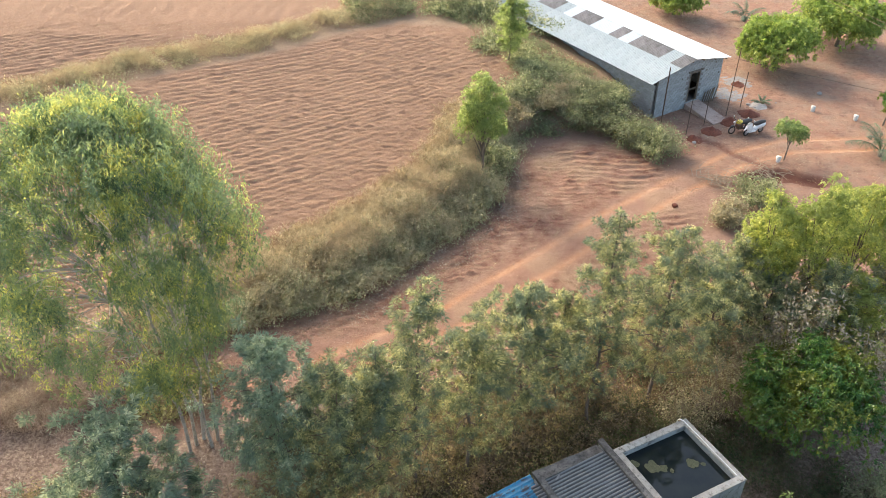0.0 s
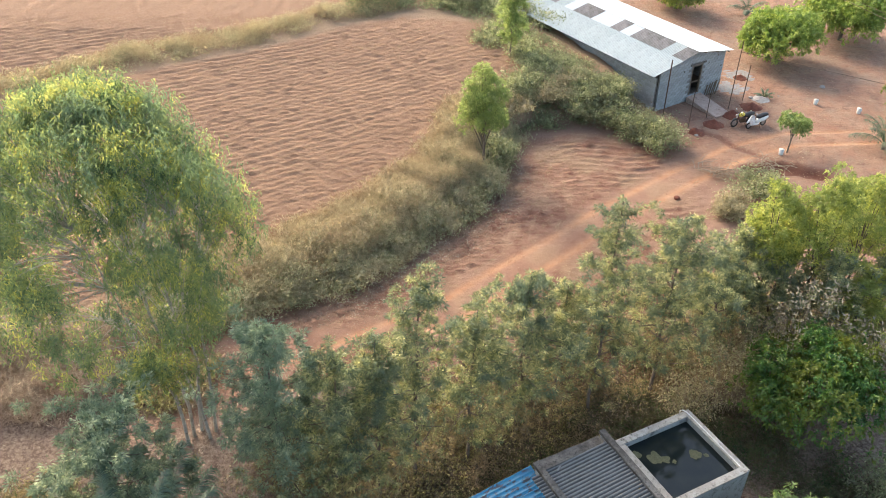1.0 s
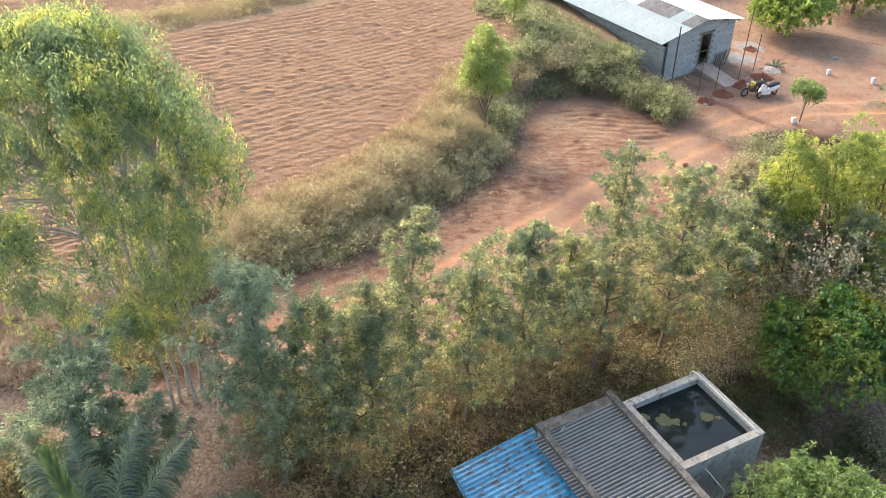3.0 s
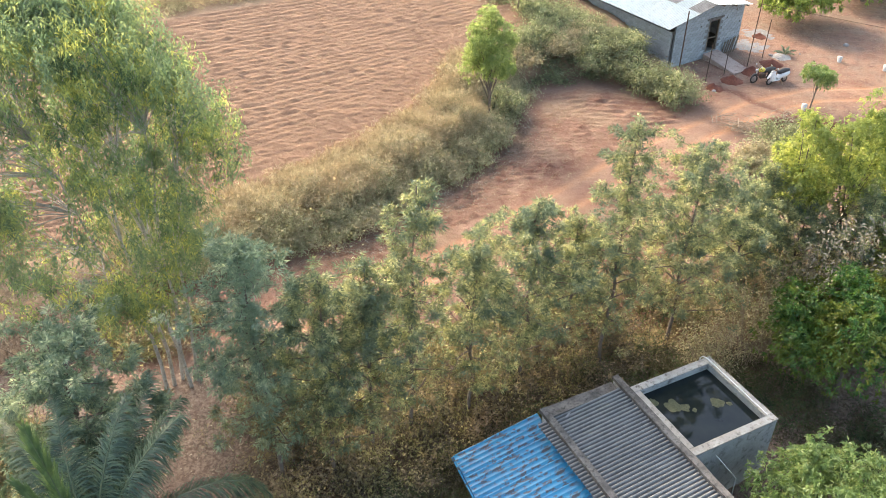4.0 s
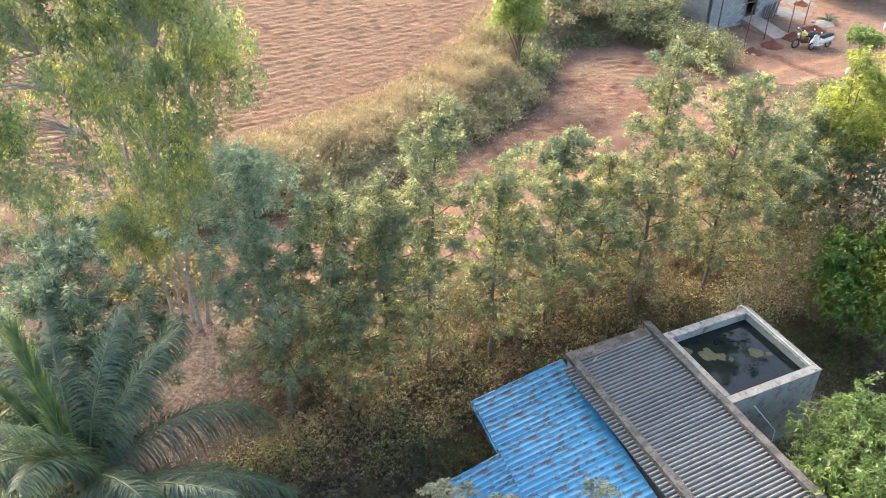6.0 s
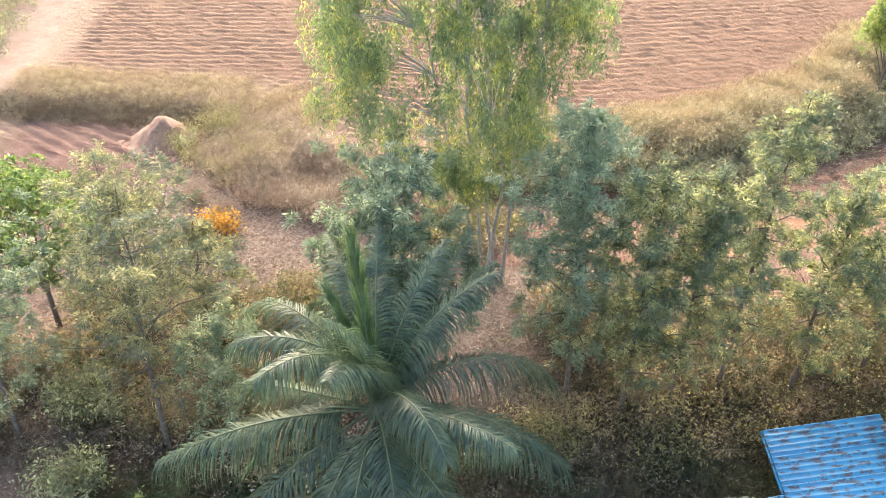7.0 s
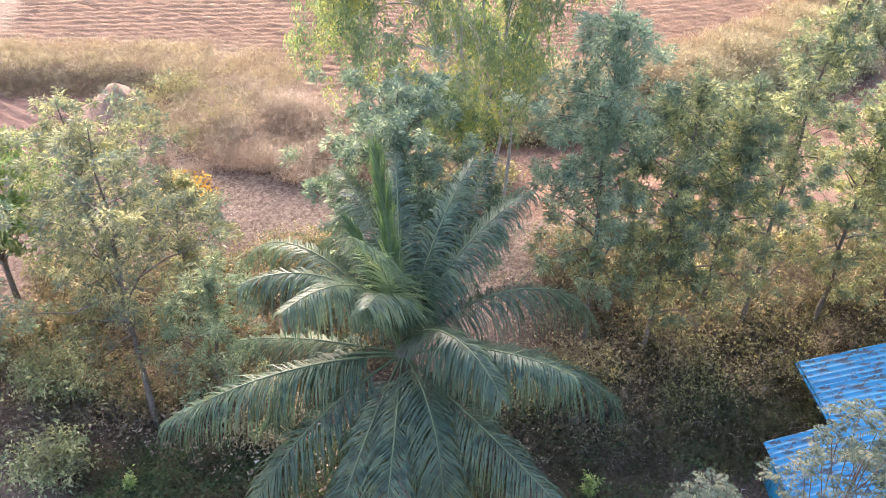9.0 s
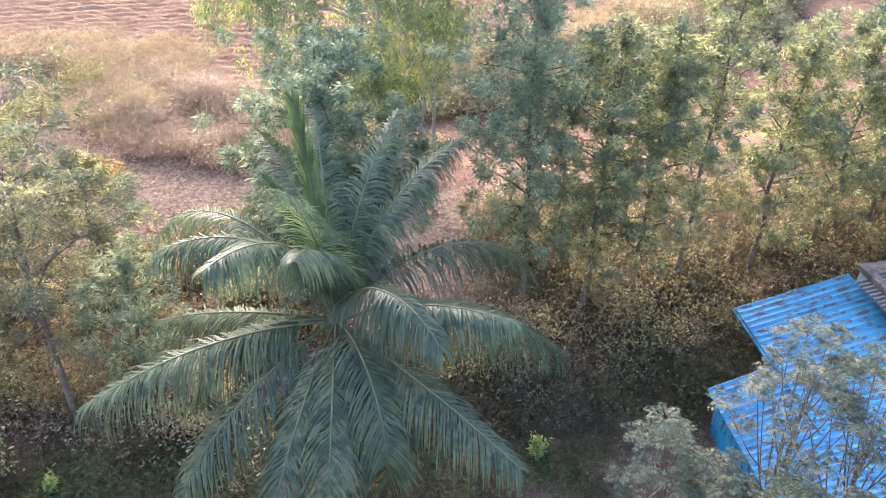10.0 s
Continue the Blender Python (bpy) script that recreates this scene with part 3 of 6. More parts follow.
# ---- tree kinds ----
def limb(heap, start, way, length, r0, rise=0.0, sides=5, n=5, wander=0.12):
    """A tapered limb; gives its path."""
    t = np.linspace(0, 1, n)[:, None]
    p = np.asarray(start) + np.asarray(way) * length * t + np.array([[0, 0, 1.0]]) * rise * length * t ** 2
    p[1:] += rng.normal(size=(n - 1, 3)) * length * wander * 0.3
    heap.add(*tube(p, r0 * (1 - 0.8 * t[:, 0]), sides))
    return p


def along(path, u):
    k = np.clip(u, 0, 1) * (len(path) - 1)
    i = np.minimum(k.astype(int), len(path) - 2)
    f = (k - i)[:, None]
    return path[i] * (1 - f) + path[i + 1] * f


def acacia(x, y, top, radius, bare, mat, label, lean=(0.0, 0.0), branches=30, leaf=(0.165, 0.048), per=26, stem=0.09, open_top=0.25, category="tree", dry=0.4):
    """A slim plantation tree: one stem, rising branches, narrow leaves in hanging tufts."""
    z0 = height(x, y)
    h = top - z0
    ob = root("acacia_tree", (x, y, z0 - 0.05), label, category, "grove trees")
    wood, crown = Heap(), Heap()
    n = 9
    t = np.linspace(0, 1, n)
    stem_p = np.stack([lean[0] * t ** 1.5, lean[1] * t ** 1.5, h * 0.94 * t], 1)
    stem_p[1:-1] += rng.normal(size=(n - 2, 3)) * [0.045, 0.045, 0]
    bare, radius = bare * 0.62, radius * 1.12
    wood.add(*tube(stem_p, stem * 0.8 * (1.05 - 0.95 * t) + 0.008, 7))
    cs, os_, rs = [], [], []
    branches = int(branches * 1.2)
    for b in range(branches):
        u = (b + rng.uniform(0.1, 0.9)) / branches
        hh = bare + (1 - bare) * u ** 0.9
        a = b * 2.4 + rng.uniform(-0.5, 0.5)
        full, spire = min(1.0, 0.60 + 0.9 * u) * (1 - u ** 3.2) ** 0.6, 1 - u
        prof = (full * (1 - open_top) + open_top * spire) * rng.uniform(0.6, 1.12)
        ln = max(0.35, radius * prof)
        s = along(stem_p, np.array([hh * 0.97]))[0]
        up = rng.uniform(0.35, 0.9)
        p = limb(wood, s, (math.cos(a), math.sin(a), up), ln, stem * 0.33 * (1.1 - u) + 0.008, -0.25)
        # side twigs: the leaves gather in clumps round their ends, with gaps between
        tips = 3 + int(ln * 2.2)
        ends = along(p, np.linspace(1.0, 0.32, tips)) + rng.normal(size=(tips, 3)) * [0.36, 0.36, 0.24] * min(1.0, 0.5 + ln * 0.4)
        each = 4
        k = tips * each
        c = np.repeat(ends, each, 0) + rng.normal(size=(k, 3)) * [0.11, 0.11, 0.08]
        cs.append(c)
        os_.append(np.repeat([[math.cos(a), math.sin(a), 0.9]], k, 0))
        rs.append(rng.uniform(0.09, 0.17, k))
    inner = 22
    cs.append(along(stem_p, rng.uniform(bare, 0.95, inner)) + rng.normal(size=(inner, 3)) * 0.22)
    os_.append(np.concatenate([rng.normal(size=(inner, 2)), np.full((inner, 1), 0.6)], 1))
    rs.append(rng.uniform(0.10, 0.24, inner))
    cs.append(along(stem_p, np.linspace(0.86, 1.0, 7)) + rng.normal(size=(7, 3)) * 0.05 + [0, 0, 0.05 * h * 0.2])
    os_.append(np.repeat([[0, 0, 1.0]], 7, 0))
    rs.append(np.full(7, 0.12))
    c, o, r = np.concatenate(cs), np.concatenate(os_), np.concatenate(rs)
    old = (c[:, 2] < h * (0.30 + 0.30 * rng.uniform(0, 1, len(c)))) & (rng.uniform(0, 1, len(c)) < dry)
    if old.any():
        low = Heap()
        low.add(*tufts(c[old], o[old], r[old] * 1.2, int(per * 0.8), leaf[0], leaf[1], 0.25, 0.30, True))
        child("dry_foliage", low.mesh("dry_foliage", DRYLEAF), ob, "yellowing lower leaves")
    c, o, r = c[~old], o[~old], r[~old]
    crown.add(*tufts(c, o, r, per, leaf[0], leaf[1], 0.12, 0.22, y > 21.0))
    child("trunk", smooth(wood.mesh("trunk", BARK)), ob)
    child("crown", crown.mesh("crown", mat), ob)
    return ob


def gum_tree(x, y, top, radius, label):
    """A tall gum tree: several pale stems, limbs to many clusters, and leaves on hanging strands."""
    z0 = height(x, y)
    h = top - z0
    ob = root("gum_tree", (x, y, z0 - 0.05), label, "tree")
    stems = []
    for lx, ly, hh, bx, by in ((-2.2, 0.9, 0.93, -0.35, 0.1), (-0.9, 1.6, 0.90, -0.1, 0.4), (0.9, -0.1, 0.78, 0.35, 0.0), (-2.6, -0.9, 0.78, -0.5, -0.3), (1.5, 1.1, 0.70, 0.5, 0.35)):
        t = np.linspace(0, 1, 10)
        p = np.stack([bx + (lx - bx) * t ** 1.4, by + (ly - by) * t ** 1.4, h * hh * t], 1)
        p[1:-1] += rng.normal(size=(8, 3)) * [0.10, 0.10, 0]
        heap = Heap()
        heap.add(*tube(p, 0.08 * (1.05 - 0.93 * t), 8))
        stems.append((p, heap))
    # crown: a blunt dome of leaf clusters, each a bunch of hanging strands
    n = 330
    level = 1 - 1.95 * rng.uniform(0, 1, n) ** 1.35
    turn = rng.uniform(0, 2 * np.pi, n)
    girth = (1 - np.abs(level) ** 2.6) ** 0.45 * rng.uniform(0.45, 1.0, n) ** 0.5 * (1 + 0.12 * np.sin(3 * turn + 4 * level))
    c = np.stack([-1.9 + radius * girth * np.cos(turn), 0.4 + radius * 0.95 * girth * np.sin(turn), h * (0.63 + 0.335 * level)], 1)
    at, way = [], []
    for cc in c:
        p, heap = min(stems, key=lambda s: np.min(np.linalg.norm(s[0] + [0, 0, 1.2] - cc, axis=1)))
        k = int(np.clip(np.argmin(np.linalg.norm(p + [0, 0, 1.2] - cc, axis=1)), 2, 8))
        t = np.linspace(0, 1, 5)[:, None]
        q = p[k] + (cc - p[k]) * t + np.array([0, 0, 0.3]) * np.sin(np.pi * t)
        heap.add(*tube(q, 0.024 * (1.1 - 0.9 * t[:, 0]), 4))
        for _ in range(10):
            st = cc + rng.normal(size=3) * [0.40, 0.40, 0.20]
            ln = rng.uniform(0.4, 1.5)
            m = int(27 * ln) + 8
            v = rng.uniform(0, 1, (m, 1))
            drift = rng.normal(size=3) * [0.2, 0.2, 0]
            at.append(st + v * drift * ln + v * np.array([0, 0, -ln]) + rng.normal(size=(m, 3)) * 0.11 * (1.1 - 0.5 * v))
            way.append(np.concatenate([rng.normal(size=(m, 2)) * 0.55, np.full((m, 1), -0.7)], 1) + rng.normal(size=(m, 3)) * 0.25)
    for p, heap in stems:
        child("trunk", smooth(heap.mesh("trunk", PALE_BARK)), ob)
    crown = Heap()
    crown.add(*leaves(np.concatenate(at), np.concatenate(way), 0.20, 0.052, 0.1, True))
    child("crown", crown.mesh("crown", GUM), ob)
    return ob


def broad_tree(name, x, y, top, radius, mat, label, squash=0.8, rosettes=1500, leaf=(0.26, 0.075), trunk=0.11, category="tree", group="", skirt=0.15, lumps=34, per=9, limbs_bare=0.35, z0=None, limb_every=2, flat=0.0):
    """A round broad-leaved crown: leaf rosettes on many overlapping lumps, over short limbs."""
    z0 = height(x, y) if z0 is None else z0
    h = top - z0
    ob = root(name, (x, y, z0 - 0.04), label, category, group)
    wood, crown = Heap(), Heap()
    ch = h * (1 - skirt) / 2
    cz = h - ch
    t = np.linspace(0, 1, 5)
    wood.add(*tube(np.stack([0.1 * t, -0.05 * t, cz * t], 1), trunk * (1.1 - 0.5 * t), 7))
    d = unit(rng.normal(size=(lumps, 3)))
    d[:, 2] = np.abs(d[:, 2]) * 1.15 - 0.35
    d = unit(d)
    lump_r = radius * rng.uniform(0.26, 0.46, lumps)
    lc = d * (np.array([radius, radius, ch]) * rng.uniform(0.52, 0.80, (lumps, 1))) + [0, 0, cz]
    for c in lc[::limb_every]:
        s = np.array([0.05, 0, cz * rng.uniform(limbs_bare, 0.8)])
        tt = np.linspace(0, 1, 5)[:, None]
        p = s + (c - s) * tt + np.array([0, 0, 0.15]) * np.sin(np.pi * tt)
        wood.add(*tube(p, trunk * 0.45 * (1 - 0.75 * tt[:, 0]), 5))
    pick = rng.integers(0, lumps, rosettes)
    dd = unit(rng.normal(size=(rosettes, 3)) + np.array([0, 0, 0.5]))
    at = lc[pick] + dd * (lump_r[pick][:, None] * rng.uniform(0.72, 1.06, (rosettes, 1)) * np.array([1, 1, 0.85]))
    keep = at[:, 2] > 0.08 * h
    at, dd = at[keep], dd[keep]
    k = len(at)
    c, o = np.repeat(at, per, 0), np.repeat(dd, per, 0)
    way = o * 0.55 + unit(rng.normal(size=(k * per, 3))) * 0.95 + np.array([[0, 0, -0.10]])
    crown.add(*leaves(c + rng.normal(size=c.shape) * 0.03, way, leaf[0], leaf[1], 0.25, False, flat))
    child("trunk", smooth(wood.mesh("trunk", BARK)), ob)
    child("crown", crown.mesh("crown", mat), ob)
    return ob


def shrub(x, y, top, radius, mat, label, stems=26, per=120, leaf=(0.09, 0.03), name="shrub", category="shrub", z0=None, group="", twig=None):
    """A many-stemmed bush with small leaves along arching twigs."""
    z0 = height(x, y) if z0 is None else z0
    ob = root(name, (x, y, z0 - 0.03), label, category, group)
    wood, crown = Heap(), Heap()
    at, way = [], []
    for s in range(stems):
        a, r = rng.uniform(0, 2 * np.pi), radius * math.sqrt(rng.uniform(0.02, 1))
        hh = (top - z0) * rng.uniform(0.6, 1.05) * (1 - 0.55 * (r / radius) ** 2)
        b = np.array([math.cos(a) * r * 0.35, math.sin(a) * r * 0.35, 0])
        e = np.array([math.cos(a) * r, math.sin(a) * r, hh])
        t = np.linspace(0, 1, 5)[:, None]
        p = b + (e - b) * t + np.array([0, 0, 0.18 * hh]) * np.sin(np.pi * t) + rng.normal(size=(5, 3)) * 0.05 * t
        wood.add(*tube(p, 0.016 * (1.1 - 0.85 * t[:, 0]), 4))
        pts = along(p, rng.uniform(0.25, 1.0, per)) + rng.normal(size=(per, 3)) * np.array([0.24, 0.24, 0.18]) * min(1.0, radius)
        at.append(pts)
        way.append(rng.normal(size=(per, 3)) + np.array([[math.cos(a) * 0.4, math.sin(a) * 0.4, 0.3]]))
    pts = np.concatenate(at)
    pts[:, 2] = np.maximum(pts[:, 2], 0.03)
    crown.add(*leaves(pts, np.concatenate(way), leaf[0], leaf[1], 0.2))
    child("stem", wood.mesh("stem", twig or TWIG), ob)
    child("foliage", crown.mesh("foliage", mat), ob)
    return ob


CLEARINGS = ((-9.4, 27.2, 0.8), (-8.8, 25.4, 0.9), (-8.1, 23.7, 1.0), (-7.6, 22.2, 0.9), (-7.1, 20.8, 0.8), (-24.5, 16.7, 1.5), (-19.7, 18.6, 1.2), (-20.3, 20.6, 1.2), (-16.3, 17.4, 1.0), (-17.8, 16.2, 0.8))


def scrub_belt(name, line, width, tall, n, mat, label, leaf=(0.085, 0.030), per=70, side=1.0, category="scrub", clump=0.5, twigs=3, dome=0.35, patchy=0.0, upright=0.5, flat=0.0):
    """Uncountable scrub along a polyline: tufts of stems and small leaves of uneven height. The belt lies to the line's left."""
    line = np.asarray(line, float)
    seg = np.hypot(*(line[1:] - line[:-1]).T)
    pick = rng.choice(len(seg), n, p=seg / seg.sum())
    u, w = rng.uniform(0, 1, n), rng.uniform(0, 1, n)
    d = (line[1:] - line[:-1])[pick] / seg[pick][:, None]
    nrm = np.stack([-d[:, 1], d[:, 0]], 1) * side
    xy = line[pick] + d * (u * seg[pick])[:, None] + nrm * (w * width)[:, None] + rng.normal(size=(n, 2)) * 0.25
    if patchy:
        keep = wobble(xy[:, 0], xy[:, 1], 1.1, 7.0) + 0.7 * wobble(xy[:, 0], xy[:, 1], 2.7, 3.0) + rng.normal(size=n) * 0.15 > patchy - 0.5
        xy, w = xy[keep], w[keep]
        n = len(xy)
    free = np.ones(n, bool)
    for cx, cy, cr in CLEARINGS:
        free &= np.hypot(xy[:, 0] - cx, xy[:, 1] - cy) + rng.normal(size=n) * 0.25 > cr
    xy, w = xy[free], w[free]
    n = len(xy)
    zz = base_height(xy[:, 0], xy[:, 1])[0]
    lumpy = 0.62 + 0.45 * wobble(xy[:, 0], xy[:, 1], 0.9, 1.5) + 0.25 * wobble(xy[:, 0], xy[:, 1], 2.3, 0.3)
    prof = dome + (1 - dome) * np.sin(np.pi * np.clip(w, 0.03, 0.97)) ** 0.6
    hh = np.maximum(0.18, tall * lumpy * prof * rng.uniform(0.65, 1.1, n))
    heap = Heap()
    base = np.concatenate([xy, zz[:, None]], 1)
    k = n * per
    b, hr = np.repeat(base, per, 0), np.repeat(hh, per)
    v = rng.uniform(0.12, 1.0, k) ** 0.7
    at = b + np.stack([rng.normal(size=k) * clump * (0.35 + 0.4 * v), rng.normal(size=k) * clump * (0.35 + 0.4 * v), v * hr], 1)
    way = rng.normal(size=(k, 3)) + np.array([[0, 0, upright]])
    heap.add(*leaves(at, way, leaf[0], leaf[1], 0.15, True, flat))
    m = n * twigs
    bt, ht = np.repeat(base, twigs, 0), np.repeat(hh, twigs)
    tip = np.stack([rng.normal(size=m) * 0.3, rng.normal(size=m) * 0.3, ht * rng.uniform(0.8, 1.15, m)], 1)
    heap.add(*leaves(bt, tip, np.linalg.norm(tip, axis=1), 0.022, 0.0, True))
    return tagged(new(name, heap.mesh(name, mat)), label, category, "", "stuff")


def scatter(name, xy, mat, label, category, leaf, per=1, spread=0.3, tall=0.0, up=0.25, zoff=0.03):
    """Single leaves or low sprigs strewn over the ground."""
    n = len(xy)
    zz = base_height(xy[:, 0], xy[:, 1])[0]
    b = np.repeat(np.concatenate([xy, zz[:, None]], 1), per, 0)
    k = n * per
    lift = np.repeat(rng.uniform(0.3, 1.0, n), per) * tall
    at = b + np.stack([rng.normal(size=k) * spread, rng.normal(size=k) * spread, zoff + rng.uniform(0, 1, k) * lift], 1)
    way = np.stack([rng.normal(size=k), rng.normal(size=k), rng.uniform(-0.1, 1.0, k) * up * 2], 1)
    v, q = leaves(at, way, leaf[0], leaf[1], 0.1, True)
    return tagged(new(name, mesh_np(name, v, q, mat)), label, category, "", "stuff")


def frond(parent, turn, lift, length, bend, mat=None, twist=0.0, spread=1.0, pairs=118, name="frond"):
    """One palm frond: a midrib that leaves at the angle lift and bends over by the angle bend, with two rows of hanging leaflets."""
    mat = mat or PALM
    t = np.linspace(0, 1, 17)
    a = radians(turn)
    el = np.radians(lift - bend * t ** 1.35)
    d = np.array([math.cos(a), math.sin(a), 0])
    perp = np.array([-math.sin(a), math.cos(a), 0])
    out, rise = np.cumsum(np.cos(el)) * length / 17, np.cumsum(np.sin(el)) * length / 17
    p = np.outer(out - out[0], d) + np.outer(rise - rise[0], [0, 0, 1]) + np.outer(twist * t ** 2, perp)
    p += d * 0.08
    v, q = tube(p, 0.032 * (1.08 - t) + 0.004, 5)
    ob = child(name, smooth(mesh_np(name, v, q, RIB)), parent)
    u = np.linspace(0.17, 0.995, pairs)
    c = along(p, u)
    tang = unit(along(np.gradient(p, axis=0), u))
    sidev = unit(np.cross(tang, np.array([[0, 0, 1.0]])))
    upv = np.cross(sidev, tang)
    ln = (1.45 if spread > 0.3 else 1.25) * min(length, 5.0) / 5.0 * np.sin(np.pi * np.clip(0.16 + 0.80 * u, 0, 1)) ** 0.55
    heap = Heap()
    for sgn in (-1, 1):
        k = len(u)
        jit = rng.normal(size=(k, 3)) * (0.11 if spread > 0.3 else 0.05)
        fwd = (0.30 + 0.45 * u[:, None]) if spread > 0.3 else 0.9
        way = unit(sidev * sgn * 0.72 * spread + tang * fwd + upv * 0.14 * spread + jit)
        L = (ln * rng.uniform(0.78, 1.10, k))[:, None]
        hang = rng.uniform(0.65, 1.10, (k, 1)) * (spread ** 1.4 * (0.35 + 0.65 * np.hypot(tang[:, :1], tang[:, 1:2])) if spread > 0.3 else 0.10)
        wd = unit(np.cross(way, upv)) * 0.0155
        rings = []
        for s, w in ((0.0, 0.5), (0.28, 1.0), (0.55, 0.9), (0.80, 0.6), (1.0, 0.08)):
            run, fall = s - 0.52 * s ** 2.0 * np.minimum(hang, 1.0), 0.96 * s ** 1.75 * hang
            q = c + way * L * run + np.array([[0, 0, -1.0]]) * L * fall
            rings += [q - wd * w, q + wd * w]
        vv = np.stack(rings, 1).reshape(-1, 3)
        b = np.arange(k)[:, None] * 10
        heap.add(vv, np.concatenate([b + [o, o + 1, o + 3, o + 2] for o in (0, 2, 4, 6)], 0))
    child("blade", heap.mesh("blade", mat), ob)
    return ob


def coconut_palm():
    x, y = -8.35, 14.5
    z0 = height(x, y)
    ob = root("coconut_palm", (x, y, z0), "coconut palm with long arching blue-green fronds in the grove", "palm tree")
    t = np.linspace(0, 1, 14)
    hh = 3.45 - z0
    p = np.stack([0.25 * t * (1 - t), 0.1 * t, hh * t], 1)
    v, q = tube(p, 0.17 * (1.25 - 0.35 * t) + 0.012 * (np.arange(14) % 2), 10)
    child("trunk", smooth(mesh_np("trunk", v, q, BARK)), ob)
    bm = bmesh.new()
    bmesh.ops.create_uvsphere(bm, u_segments=10, v_segments=7, radius=0.20, matrix=Matrix.Diagonal((1, 1, 1.6, 1)))
    heart = part("heart", bm, BARK, ob)
    heart.location = (0, 0.1, hh - 0.05)
    # turn: degrees from +x; lift; length; bend; twist
    for turn, lift, ln, bend, tw in ((140, 86, 5.2, 8, 0.1), (160, 78, 3.6, 20, 0.2), (60, 62, 5.2, 58, 0.3), (130, 80, 5.7, 93, 0.5), (167, 67, 6.0, 124, 0.2), (139, 74, 5.0, 134, 0.4), (250, 87, 5.5, 88, 0.2), (98, 72, 4.9, 100, 0.5),
                                    (80, 68, 5.0, 88, 0.4), (75, 49, 5.6, 33, 0.5), (38, 49, 5.8, 110, -0.2), (330, 73, 4.5, 110, -0.2), (7, 27, 5.5, 74, 0.1), (345, 40, 4.8, 40, 0.0), (186, 2, 4.8, 32, -0.4),
                                    (217, 26, 4.6, 127, -0.3), (224, 18, 5.7, 45, -0.2), (275, 2, 4.7, 62, -0.4), (290, 14, 4.8, 88, -0.3), (309, 31, 4.8, 132, -0.2), (324, 8, 5.5, 28, 0.5), (243, 0, 5.0, 50, 0.0),
                                    (262, 88, 5.0, 42, 0.1), (285, 84, 4.9, 66, -0.2), (205, 84, 4.9, 105, 0.2), (66, 78, 5.0, 46, 0.3), (40, 74, 5.1, 52, 0.2), (110, 82, 5.2, 60, 0.2)):
        young = bend < 25
        f = frond(ob, turn, lift, ln, bend, PALM_YOUNG if young else PALM, tw, 0.26 if young else 1.0, 90 if young else 136)
        f.location = (0, 0.1, hh)
    return ob


def feather_tree(x, y, top, radius, tips, label):
    """A slim tree with open branches; each twig ends in a rosette of feathery leaves, every leaf a curved rib with two rows of leaflets."""
    z0 = height(x, y)
    h = top - z0
    ob = root("feathery_tree", (x, y, z0 - 0.05), label, "tree", "feathery trees")
    wood, crown = Heap(), Heap()
    t = np.linspace(0, 1, 7)
    stem = np.stack([0.15 * np.sin(2 * t), 0.1 * t, h * 0.8 * t], 1)
    wood.add(*tube(stem, 0.05 * (1.1 - 0.75 * t), 7))
    at, way, size = [], [], []
    for k in range(tips):
        a, u = k * 2.4 + rng.uniform(-0.4, 0.4), (k + 0.5) / tips
        r = radius * math.sqrt(u) * rng.uniform(0.75, 1.1)
        end = np.array([r * math.cos(a), r * math.sin(a), h * (0.985 - 0.30 * u * rng.uniform(0.4, 1.2)) - 0.25 * rng.uniform(0, 1)])
        start = along(stem, np.array([rng.uniform(0.55, 0.98)]))[0]
        w = np.linspace(0, 1, 5)[:, None]
        p = start + (end - start) * w + np.array([0, 0, -0.22]) * np.sin(np.pi * w)
        wood.add(*tube(p, 0.017 * (1.1 - 0.7 * w[:, 0]), 5))
        for f in range(7):
            b = f * 2 * np.pi / 7 + rng.uniform(-0.3, 0.3)
            up = rng.uniform(-0.1, 0.9)
            d = unit(np.array([math.cos(b), math.sin(b), up]))
            ln = rng.uniform(0.26, 0.42)
            v = np.linspace(0.12, 1.0, 12)[:, None]
            rib = end + d * ln * v + np.array([0, 0, -0.45 * ln]) * v ** 2
            side = unit(np.cross(d, [0, 0, 1.0]))
            for sgn in (-1, 1):
                at.append(rib)
                way.append(np.repeat([side * sgn + d * 0.45 + np.array([0, 0, -0.15])], 12, 0))
                size.append(0.115 * np.sin(np.pi * np.clip(0.18 + 0.74 * v[:, 0], 0, 1)))
    at, way, size = np.concatenate(at), np.concatenate(way), np.concatenate(size)
    crown.add(*leaves(at, way, size, 0.029, 0.15, False, 0.6))
    child("trunk", smooth(wood.mesh("trunk", BARK)), ob)
    child("crown", crown.mesh("crown", GREYLEAF), ob)
    return ob


def small_palm(x, y, size, n, label):
    z0 = height(x, y)
    ob = root("young_palm", (x, y, z0), label, "palm")
    v, q = tube(np.array([[0, 0, -0.05], [0, 0, 0.25 * size]]), [0.09 * size, 0.07 * size], 7)
    child("trunk", mesh_np("trunk", v, q, BARK), ob)
    for k in range(n):
        f = frond(ob, k * 360 / n + rng.uniform(-15, 15), rng.uniform(40, 78), 1.5 * size, 70, None, 0.0, 0.8, 40)
        f.location = (0, 0, 0.2 * size)
    return ob


